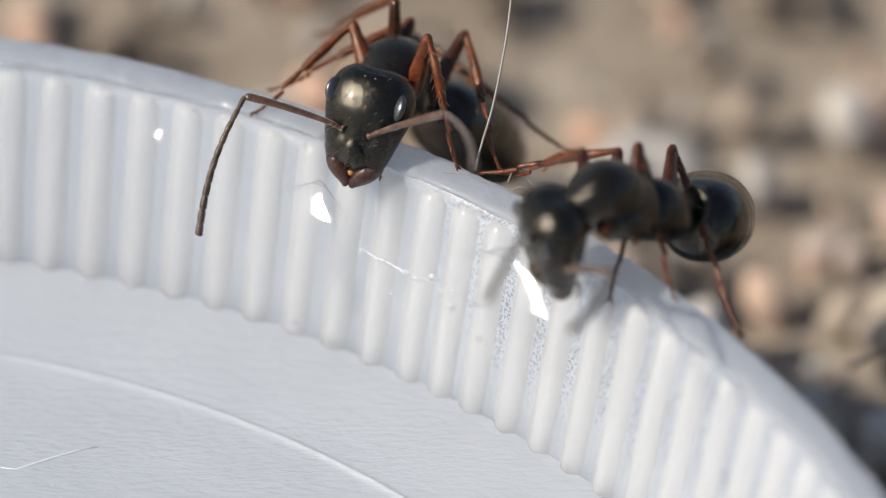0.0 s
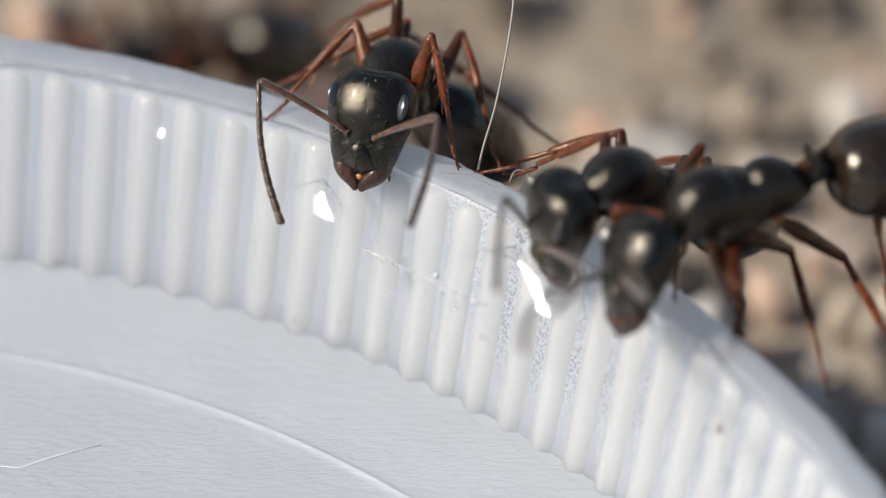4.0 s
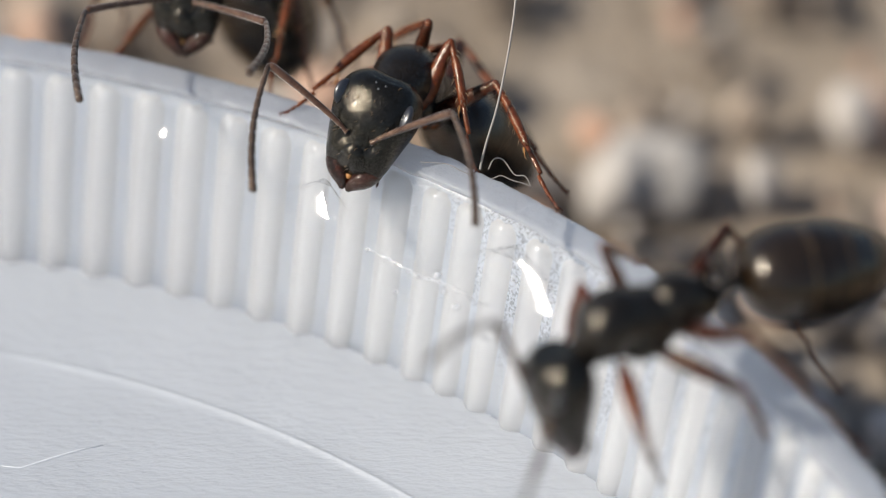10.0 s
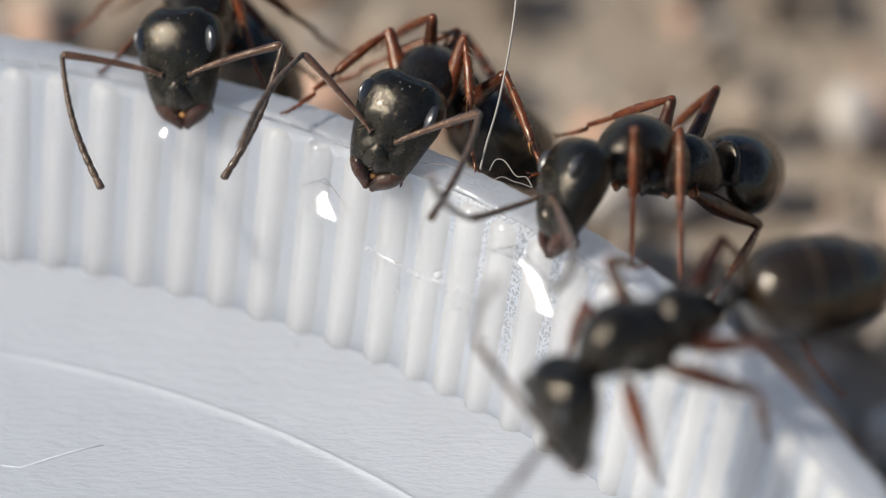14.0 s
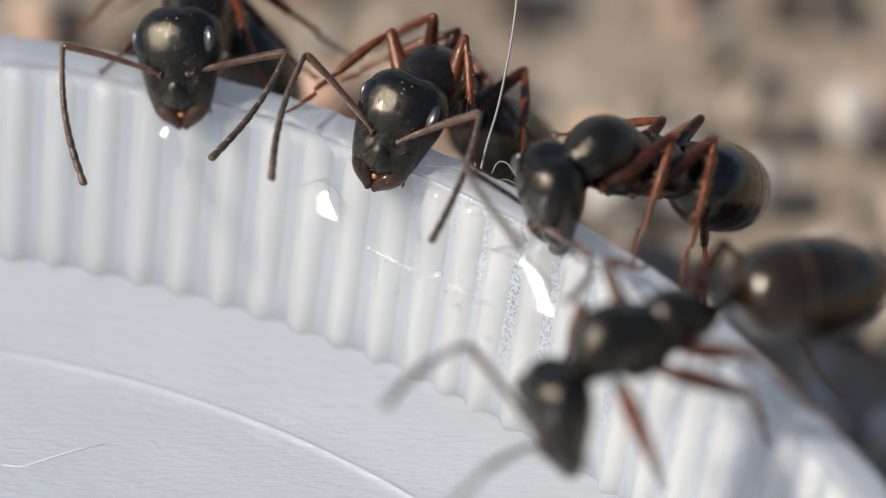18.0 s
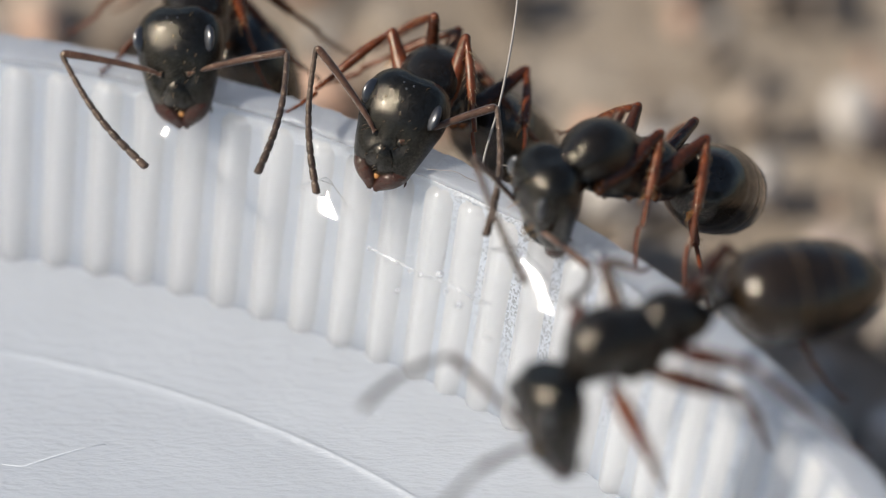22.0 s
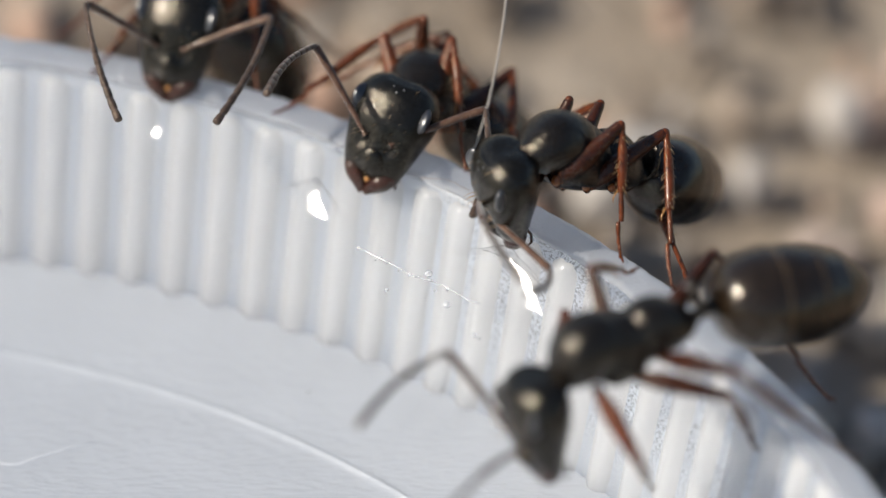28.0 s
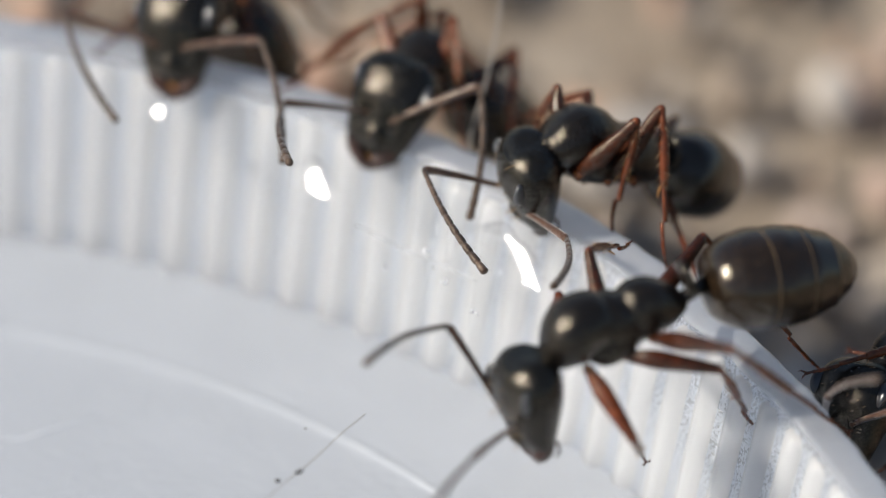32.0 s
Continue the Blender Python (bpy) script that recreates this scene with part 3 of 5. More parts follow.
    return {"hip": Vector((hip[0], y * 1.1, hip[2] - 0.06)), "upper": upper, "lower": lower, "femur": thigh, "tibia": shin}


def ant_of(label, turn, dark=False, size=1.0):
    ant = thing("ant", label, "ant", "ants at the lid")
    trunk_of(ant)
    gaster = gaster_of(ant, turn, size)
    head = head_of(ant)
    return {"ant": ant, "head": head, "gaster": gaster,
            "antennae": [(scape_of(head), flagellum_of(head), s) for s in (1, -1)],
            "legs": {(w, s): leg_of(ant, w, s, dark) for w in ("fore", "mid", "hind") for s in (1, -1)}}

# ---- movement ----


def ease(rows, t):
    """Reads keyed rows (t, numbers...) at t, easing between them."""
    if t <= rows[0][0]:
        return np.array(rows[0][1:], float)
    for a, b in zip(rows, rows[1:]):
        if t <= b[0]:
            f = (t - a[0]) / (b[0] - a[0])
            f = f * f * (3 - 2 * f)
            return np.array(a[1:], float) * (1 - f) + np.array(b[1:], float) * f
    return np.array(rows[-1][1:], float)


def frame_of(x, z, at):
    """A pose at a place (mm) whose x axis runs along x and whose z axis leans to z."""
    x = Vector(x).normalized()
    y = Vector(z).cross(x).normalized()
    m = Matrix((x, y, x.cross(y))).transposed().to_4x4()
    m.translation = Vector(at) * MM
    return m


def turn_of(q):
    return Quaternion([float(v) for v in q]).normalized().to_matrix().to_4x4()


def thin(rows):
    """Leaves out rows between equal neighbours."""
    same = lambda a, b: max(abs(p - q) for u, v in zip(a, b) for p, q in zip(u, v)) < 1e-7
    return [r for i, r in enumerate(rows) if i in (0, len(rows) - 1) or not (same(r[1], rows[i - 1][1]) and same(r[1], rows[i + 1][1]))]


def times_of(*lists):
    """Moments to key: an even beat, denser nowhere, plus every keyed moment."""
    return sorted({round(i * 0.25, 3) for i in range(int(SECONDS * 4) + 1)} | {min(SECONDS, r[0]) for rows in lists for r in rows})


def drive(a, body, head, whips, feet, tail=()):
    """Keys one ant. body: (t, x, y, z, quaternion) in mm; head: (t, quaternion) on the trunk; whips: for each antenna (t, scape way,
    flagellum way) on the head; feet: for each leg (t, foot x, y, z, knee hint x, y, z); tail: (t, quaternion) of the rear body on the trunk."""
    def trunk_at(t):
        r = ease(body, t)
        m = turn_of(r[3:])
        m.translation = Vector(r[:3]) * MM
        return m
    walk(a["ant"], thin([(t, trunk_at(t)) for t in times_of(body)]))
    rows = []
    for t in times_of(head):
        m = turn_of(ease(head, t))
        m.translation = (Vector(NECK) - m.to_3x3() @ Vector(NAPE)) * MM
        rows.append((t, m))
    walk(a["head"], thin(rows))
    if tail:
        rows = []
        for t in times_of(tail):
            m = turn_of(ease(tail, t))
            m.translation = mm(-1.42, 0, -0.2)
            rows.append((t, m))
        walk(a["gaster"], thin(rows))
    for (scape, whip, s), keys in zip(a["antennae"], whips):
        r1, r2 = [], []
        for t in times_of(keys):
            v = ease(keys, t)
            d1, d2 = Vector(v[:3]).normalized(), Vector(v[3:]).normalized()
            root = Vector((SOCKET[0], s * SOCKET[1], SOCKET[2]))
            side = d1.cross(d2)
            pole = side.cross(d1) if side.length > 1e-4 else Vector((0, 0, 1))
            r1.append((t, frame_of(d1, pole * -1, root)))
            r2.append((t, frame_of(d2, side.cross(d2) * -1 if side.length > 1e-4 else pole, root + d1 * SCAPE)))
        walk(scape, thin(r1))
        walk(whip, thin(r2))
    for leg, keys in zip(a["legs"].values(), feet):
        r1, r2 = [], []
        for t in times_of(keys, body):
            inv = trunk_at(t).inverted()
            v = ease(keys, t)
            foot, hint, hip = inv @ (Vector(v[:3]) * MM) / MM, inv @ (Vector(v[3:]) * MM) / MM, leg["hip"]
            way = foot - hip
            p, q = leg["upper"], leg["lower"]
            d = min(max(way.length, abs(p - q) + 0.05), (p + q) * 0.995)
            way.normalize()
            c = (p * p + d * d - q * q) / (2 * d)
            out = (hint - hip) - way * (hint - hip).dot(way)
            out = out.normalized() if out.length > 1e-3 else Vector((0, 0, 1))
            knee = hip + way * c + out * math.sqrt(max(p * p - c * c, 0))
            end = hip + way * d
            r1.append((t, frame_of(knee - hip, out, hip)))
            r2.append((t, frame_of(end - knee, out, knee)))
        walk(leg["femur"], thin(r1))
        walk(leg["tibia"], thin(r2))


ant_a = ant_of("black ant with reddish legs drinking at the lid rim", (0, -42, 48), False, 0.86)
ant_b = ant_of("black ant reaching over the rim beside its neighbour", (0, -25, 20))
ant_c = ant_of("black ant with a shining rear body leaning over the rim", (0, -4, 0), True, 0.9)
ant_d = ant_of("black ant stretched down the inner wall to the syrup", (0, -24, 0))
ant_e = ant_of("dark ant climbing up the outside of the lid", (0, -10, 0))

# ---- small things: bubbles, fibres, dust ----
for x, y, r in [(10.168, 12.598, 0.06), (10.435, 11.906, 0.055), (9.559, 12.245, 0.03), (9.736, 12.686, 0.022), (9.899, 12.61, 0.022), (10.046, 12.547, 0.018), (10.257, 12.232, 0.028), (10.63, 12.107, 0.02), (10.838, 11.232, 0.034), (9.475, 12.977, 0.02), (10.903, 11.158, 0.02), (12.573, 9.764, 0.03), (9.393, 12.914, 0.014), (11.179, 11.494, 0.018)]:
    b = part("bubble", blob((0, 0, 0), (r, r, r * 0.8), None, 2), bubble_mat)
    b.location = mm(x, y, RIM + syrup_level(x, y) + r * 0.2)
    tagged(b, "tiny clear air bubble floating on the syrup", "bubble", "bubbles on the syrup")


def smooth(pts, n):
    return [curve_at(pts, i / n) for i in range(n + 1)]


hair = part("fibre", tube(smooth([(10.782, 14.575, 8.0), (10.807, 14.654, 8.094), (10.881, 14.839, 8.314), (11.029, 15.155, 8.692), (11.168, 15.577, 9.195), (11.25, 15.894, 9.572), (11.299, 16.157, 9.886), (11.332, 16.474, 10.263)], 30), [0.017] * 31, 6), fibre)
tagged(hair, "fine pale hair standing up from the lid rim", "fibre")
fibre_near = thing("fibre", "thin pale crinkled fibre stuck to the lid rim", "fibre")
part("strand", tube(smooth([(0.0, 0.0, 0.0), (0.008, 0.11, 0.131), (0.138, 0.141, 0.168), (0.374, 0.063, 0.075), (0.52, 0.094, 0.112), (0.667, 0.031, 0.037)], 24), [0.009] * 25, 6), fibre, fibre_near)
fibre_far = part("strand", tube(smooth([(0.0, 0.0, 0.0), (0.146, -0.016, -0.019), (0.293, -0.021, -0.025), (0.455, -0.042, -0.05), (0.569, 0.0, 0.0), (0.675, 0.042, 0.05), (0.772, 0.037, 0.044), (0.87, 0.021, 0.025), (0.976, 0.0, 0.0), (1.065, -0.01, -0.012), (1.195, -0.037, -0.044), (1.309, -0.042, -0.05), (1.423, -0.031, -0.037), (1.65, -0.01, -0.012)], 40), [0.007] * 41, 6), fibre, fibre_near)


def swing(at, deg):
    """A pose at a place (m) turned about the level line of sight."""
    return Matrix.Translation(at) @ Matrix.Rotation(radians(deg), 4, Vector((-0.0000,-0.7661,0.6428)))


strand = thing("bubble_strand", "fine clear thread beaded with tiny bubbles on the syrup", "thread")
path = [(9.131, 13.216, 7.655), (9.385, 12.999, 7.655), (9.671, 12.783, 7.655), (9.916, 12.567, 7.655), (10.192, 12.44, 7.655), (10.477, 12.249, 7.655), (10.728, 12.007, 7.655), (10.922, 11.931, 7.655)]
part("thread", tube(smooth(path, 30), [0.006] * 31, 5), bubble_mat, strand)
rng = random.Random(8)
for i in range(13):
    x, y, z = curve_at(path, (i + rng.random()) / 13)
    r = rng.choice((0.012, 0.016, 0.02, 0.03))
    part("bubble", blob((x, y + rng.uniform(-0.03, 0.03), z), (r, r, r * 0.8), None, 2), bubble_mat, strand)
dust_speck = part("dust_speck", blob((0, 0, 0), (0.025, 0.016, 0.012), None, 1), speck_dark)
tagged(dust_speck, "dark dust grain drifting on the syrup", "dust")
floating_thread = thing("floating_thread", "fine white thread with two dark grains drifting on syrup", "thread")
part("thread", tube(smooth([(-0.46, -0.573, 0.0), (-0.223, -0.244, 0.0), (-0.0, 0.024, 0.0), (0.255, 0.343, 0.0), (0.575, 0.811, 0.0), (0.937, 1.268, 0.0)], 20), [0.008] * 21, 5), fibre, floating_thread)
part("grain", blob((0, 0, 0.01), (0.07, 0.035, 0.03), Euler((0, 0, 0.5)).to_matrix().to_4x4(), 2), speck_dark, floating_thread, "dark grain caught on the thread")
part("grain", blob((-0.304, -0.183, 0.0), (0.045, 0.03, 0.03), None, 2), speck_dark, floating_thread)


def motions():
    drive(ant_a,
        body=[(0, 9.73, 16.466, 8.102, 0.562, -0.238, -0.236, -0.756), (1, 9.728, 16.459, 8.102, 0.562, -0.238, -0.236, -0.756), (3, 9.787, 16.416, 8.102, 0.562, -0.238, -0.236, -0.756), (5.5, 9.514, 16.337, 8.166, 0.562, -0.238, -0.236, -0.756), (8.5, 9.542, 16.365, 8.169, 0.562, -0.238, -0.236, -0.756), (9, 9.717, 17.176, 7.885, 0.562, -0.238, -0.236, -0.756), (9.5, 9.333, 15.63, 8.242, 0.562, -0.238, -0.236, -0.756), (10, 9.825, 16.316, 8.045, 0.538, -0.26, -0.203, -0.776), (11, 10.087, 16.341, 8.045, 0.538, -0.26, -0.203, -0.776), (13, 10.165, 16.313, 8.045, 0.538, -0.26, -0.203, -0.776), (20, 10.189, 16.288, 8.045, 0.538, -0.26, -0.203, -0.776), (25.5, 10.239, 16.298, 8.045, 0.538, -0.26, -0.203, -0.776)] + [(28, 10.213, 16.226, 8.045, 0.538, -0.26, -0.203, -0.776), (32, 10.254, 16.288, 8.045, 0.538, -0.26, -0.203, -0.776)],
        head=[(0, 0.746, -0.057, 0.66, -0.072), (1, 0.746, -0.057, 0.66, -0.072), (3, 0.746, -0.057, 0.66, -0.072), (5.5, 0.726, 0.035, 0.687, 0.009), (8.5, 0.721, 0.052, 0.691, 0.026), (9, 0.883, 0.053, 0.455, -0.102), (9.5, 0.692, -0.046, 0.717, -0.07), (10, 0.756, -0.086, 0.645, -0.06), (11, 0.756, -0.086, 0.645, -0.06), (13, 0.756, -0.086, 0.645, -0.06), (20, 0.756, -0.086, 0.645, -0.06), (25.5, 0.756, -0.086, 0.645, -0.06)] + [(28, 0.756, -0.086, 0.645, -0.06), (32, 0.756, -0.086, 0.645, -0.06)],
        whips=[[(0, -0.4, 0.81, 0.44, 0.36, 0.53, 0.77), (2, -0.28, 0.75, 0.6, 0.86, 0.18, 0.47), (2.5, -0.29, 0.68, 0.67, 0.89, 0.25, 0.38), (3, -0.44, 0.75, 0.49, 0.48, 0.58, 0.66), (3.5, -0.29, 0.72, 0.63, 0.79, 0.12, 0.6), (5.5, -0.26, 0.9, 0.36, 0.78, 0.32, 0.54), (6, -0.58, 0.79, -0.19, -0.17, 0.95, -0.25), (7, -0.57, 0.8, -0.2, 0, 0.99, 0.11), (7.5, -0.39, 0.89, -0.24, 0.79, 0.61, 0.1), (8.5, -0.32, 0.92, -0.25, 0.63, 0.42, 0.65), (9, -0.24, 0.88, -0.4, 0.64, 0.76, -0.03), (9.5, -0.45, 0.55, 0.7, 0.58, 0.24, 0.78), (10, -0.55, 0.72, 0.42, 0.66, 0.59, 0.47), (12, -0.58, 0.67, 0.47, 0.91, 0.39, -0.14)] + [(12.5, -0.56, 0.69, 0.46, 0.88, 0.27, 0.38), (13, -0.53, 0.7, 0.48, 0.7, 0.64, 0.33), (14, -0.57, 0.74, 0.36, 0.83, 0.13, 0.55), (17, -0.41, 0.81, 0.42, 0.94, -0.04, 0.33), (18, -0.56, 0.73, 0.39, 0.95, 0.13, 0.28), (19, -0.63, 0.77, 0.07, 1, -0.09, -0.03), (20, -0.63, 0.77, 0.08, 0.71, 0.38, 0.59), (22, -0.7, 0.7, -0.13, 0.85, 0.39, 0.35), (23, -0.69, 0.7, 0.16, 0.98, -0.19, 0), (25, -0.66, 0.73, 0.17, 1, 0, -0.05), (28, -0.71, 0.69, -0.13, 0.74, 0.37, 0.56), (29, -0.75, 0.65, -0.12, 0.72, 0.48, 0.51), (31, -0.79, 0.61, -0.1, 0.91, 0.39, 0.13), (32, -0.68, 0.72, 0.17, 0.89, 0.38, 0.23)],
            [(0, -0.02, -0.95, 0.3, 1, -0.03, -0.04), (0.5, -0.03, -0.95, 0.3, 0.91, -0.4, 0.08), (1, -0.06, -0.95, 0.3, 0.91, 0.27, 0.31), (1.5, -0.23, -0.92, 0.3, 0.96, 0.28, 0.1), (2, -0.37, -0.88, 0.3, 0.95, 0.25, 0.21), (2.5, -0.27, -0.91, 0.3, 0.82, 0.49, 0.29), (3, -0.09, -0.95, 0.3, 0.97, -0.05, 0.22), (3.5, -0.26, -0.92, 0.3, 0.88, 0.47, -0.06), (5.5, -0.58, -0.62, 0.52, 0.91, -0.25, 0.33), (6, -0.24, -0.92, 0.31, 0.98, 0.15, -0.1), (6.5, -0.17, -0.76, 0.62, 0.84, 0.52, 0.18), (7, -0.12, -0.81, 0.57, 0.8, 0.6, -0.03), (7.5, -0.42, -0.85, 0.3, 0.95, 0.29, 0.13), (8.5, -0.42, -0.31, 0.85, 0.58, 0.32, 0.75)] + [(9, 0.53, 0.07, 0.84, 0.84, 0.49, 0.23), (9.5, -0.6, -0.53, 0.61, 0.72, 0.47, 0.5), (10, -0.28, -0.92, 0.28, 0.85, 0.37, 0.37), (11, -0.33, -0.9, 0.27, 0.65, 0.29, 0.7), (12, -0.41, -0.87, 0.27, 0.68, 0.03, 0.73), (13, -0.39, -0.88, 0.27, 0.77, -0.05, 0.64), (16.5, -0.53, -0.81, 0.26, 0.82, 0.41, 0.41), (17, -0.42, -0.87, 0.27, 0.88, 0.36, 0.3), (18, -0.42, -0.87, 0.27, 0.9, 0.25, 0.36), (19, -0.59, -0.77, 0.25, 0.97, 0.03, 0.22), (20, -0.48, -0.83, 0.26, 0.92, 0.37, -0.15), (21, -0.47, -0.84, 0.26, 0.89, 0.42, -0.16), (23, -0.55, -0.79, 0.26, 0.92, 0.36, -0.14), (25, -0.53, -0.81, 0.26, 0.93, 0.34, -0.14)] + [(28, -0.59, -0.77, 0.25, 0.49, 0.07, 0.87), (29, -0.17, -0.95, 0.28, 0.97, 0.24, -0.11), (31, 0.23, -0.69, 0.69, 0.66, 0.65, 0.39), (32, 0.29, -0.62, 0.73, 0.41, 0.44, 0.8)]],
        feet=[[(0, 10.53, 14.63, 8, 10.23, 15.79, 9.54), (9.3, 10.46, 14.6, 8, 10.13, 15.96, 9.37), (10, 10.72, 14.58, 8, 10.6, 16.08, 9.24)],
            [(0, 7.55, 15.9, 8, 9.46, 16.93, 9.2), (3.6, 7.52, 15.88, 8, 9.46, 16.93, 9.2), (5.2, 8.44, 15.17, 7.7, 8.88, 15.99, 9.41), (9, 8.3, 15.26, 7.7, 9.03, 16.39, 9.11), (10, 7.92, 15.87, 8, 10.08, 16.9, 9.1)],
            [(0, 11.15, 14.97, 7.7, 11.1, 16.87, 8.67), (9.3, 11.08, 14.94, 7.7, 11.1, 16.87, 8.67), (10, 11.91, 13.7, 8, 11.43, 15.67, 9.09), (14.6, 11.9, 13.7, 8, 11.48, 15.55, 9.3), (16.4, 11.39, 14.42, 7.8, 11.82, 16.64, 8.2)],
            [(0, 7.79, 16.8, 7.7, 8.9, 17.6, 8.6), (3.6, 7.76, 16.77, 7.7, 8.9, 17.6, 8.6), (5.2, 7.2, 16.98, 7.8, 8.9, 17.6, 8.6), (9.3, 7.72, 16.64, 7.8, 8.9, 17.6, 8.6), (10, 8.46, 17.15, 7.5, 9.4, 17.7, 8.4)],
            [(0, 12.19, 16.21, 7, 12.3, 17.6, 7), (9.3, 12.12, 16.18, 7, 12.3, 17.6, 7), (10, 12.05, 15.4, 6.9, 12.8, 17.16, 7), (14.6, 12.05, 15.4, 6.9, 12.8, 17.16, 7), (16.4, 12.11, 15.63, 6.8, 12.3, 17.6, 7)],
            [(0, 8.42, 18.99, 7, 9.58, 17.23, 9.27), (9.3, 8.36, 18.97, 7, 9.61, 17.21, 9.23), (10, 9.03, 18.56, 7, 10.03, 16.82, 9.36)]],
        tail=[(0, 0.953, -0.047, -0.203, -0.222), (9.5, 0.953, -0.047, -0.203, -0.222), (10, 0.963, -0.037, -0.172, -0.205), (32, 0.963, -0.037, -0.172, -0.205)])
    drive(ant_b,
        body=[(0, 10.316, 32.502, 1.724, 0.246, 0.011, -0.033, -0.969), (2, 8.929, 28.646, 1.958, 0.246, 0.011, -0.033, -0.969), (2.5, 8.268, 25.944, 2.016, 0.246, 0.011, -0.033, -0.969), (3, 7.49, 25.571, 1.875, 0.246, 0.011, -0.033, -0.969), (3.5, 6.46, 25.041, 1.533, 0.246, 0.011, -0.033, -0.969), (5.5, 1.583, 24.708, 1.367, 0.246, 0.011, -0.033, -0.969), (7.3, 1.726, 25.518, 2.804, 0.432, -0.12, -0.266, -0.853), (8, 5.617, 25.929, 2.37, 0.561, -0.169, -0.235, -0.776), (8.5, 6.266, 23.362, 4.734, 0.609, -0.166, -0.211, -0.746), (9, 6.872, 21.984, 6.156, 0.523, -0.157, -0.244, -0.802), (9.5, 7.47, 20.346, 7.262, 0.57, -0.233, -0.183, -0.766), (10, 6.943, 19.137, 8.562, 0.57, -0.233, -0.183, -0.766)] + [(10.5, 7.28, 18.846, 8.562, 0.57, -0.233, -0.183, -0.766), (11, 7.355, 19.023, 8.335, 0.57, -0.233, -0.183, -0.766), (11.5, 6.87, 18.408, 8.362, 0.57, -0.233, -0.183, -0.766), (12, 6.765, 17.729, 8.212, 0.57, -0.233, -0.183, -0.766), (13, 6.735, 17.873, 8.23, 0.57, -0.233, -0.183, -0.766), (20, 6.693, 17.848, 8.23, 0.57, -0.233, -0.183, -0.766), (25.5, 6.709, 17.884, 8.23, 0.57, -0.233, -0.183, -0.766), (28, 6.934, 18.275, 8.345, 0.57, -0.233, -0.183, -0.766), (29, 7.04, 18.01, 8.35, 0.57, -0.233, -0.183, -0.766), (32, 6.851, 17.867, 8.367, 0.57, -0.233, -0.183, -0.766)],
        head=[(0, 0.994, -0.001, 0.098, 0.046), (2, 0.994, -0.001, 0.098, 0.046), (2.5, 0.994, -0.001, 0.098, 0.046), (3, 0.994, -0.001, 0.098, 0.046), (3.5, 0.994, -0.001, 0.098, 0.046), (5.5, 0.994, -0.001, 0.098, 0.046), (7.3, 0.864, -0.136, 0.436, 0.213), (8, 0.906, -0.064, 0.392, 0.146), (8.5, 0.874, -0.053, 0.476, 0.087), (9, 0.849, -0.104, 0.487, 0.179), (9.5, 0.76, 0.028, 0.649, 0), (10, 0.76, 0.028, 0.649, 0)] + [(10.5, 0.76, 0.028, 0.649, 0), (11, 0.813, -0.01, 0.582, -0.034), (11.5, 0.76, 0.028, 0.649, 0), (12, 0.76, 0.028, 0.649, 0), (13, 0.745, 0.079, 0.66, 0.052), (20, 0.745, 0.079, 0.66, 0.052), (25.5, 0.745, 0.079, 0.66, 0.052), (28, 0.765, 0.005, 0.643, -0.023), (29, 0.764, 0.012, 0.645, -0.017), (32, 0.757, 0.039, 0.652, 0.01)],
        whips=[[(0, 0.75, 0.62, 0.25, 0.9, 0.15, -0.35), (2.5, 0.75, 0.62, 0.25, 0.9, 0.15, -0.35), (3.5, 0.75, 0.62, 0.25, 0.9, 0.15, -0.35), (7.3, 0.75, 0.62, 0.25, 0.9, 0.15, -0.35), (8, 0.75, 0.62, 0.25, 0.9, 0.15, -0.35), (8.6, 0.75, 0.62, 0.25, 0.9, 0.15, -0.35), (9.1, 0.75, 0.62, 0.25, 0.9, 0.15, -0.35), (9.5, 0.28, 0.74, 0.62, -0.01, 0.69, 0.72), (10, 0.13, 0.88, 0.45, 0.42, 0.2, 0.89), (10.5, 0.11, 0.91, 0.39, 0.81, 0.13, 0.57), (11.5, -0.07, 1, -0.03, 0.81, -0.15, 0.56), (12.5, -0.33, 0.94, -0.09, 0.79, -0.35, 0.51), (13, -0.36, 0.93, 0.1, 0.72, -0.11, 0.68), (14, -0.27, 0.96, 0.03, 0.91, -0.4, 0.07)] + [(17, -0.23, 0.94, -0.26, 0.79, -0.36, 0.49), (19, -0.19, 0.98, -0.07, 0.72, -0.41, 0.57), (20, -0.47, 0.86, -0.22, 0.89, -0.2, 0.4), (21, -0.22, 0.97, -0.08, 0.76, -0.15, 0.63), (23, -0.19, 0.97, -0.16, 0.92, 0.04, 0.38), (24, -0.18, 0.98, -0.05, 0.89, -0.12, 0.45), (25, -0.38, 0.9, -0.24, 0.96, -0.29, 0.03), (28, -0.49, 0.86, 0.14, 0.83, -0.06, 0.56), (29, -0.23, 0.97, -0.01, 0.98, -0.08, 0.17), (30, -0.14, 0.96, 0.23, 0.9, -0.21, 0.37), (31, -0.06, 0.96, 0.26, 0.69, -0.27, 0.68), (32, -0.13, 0.91, 0.4, 0.85, 0.37, 0.36)],
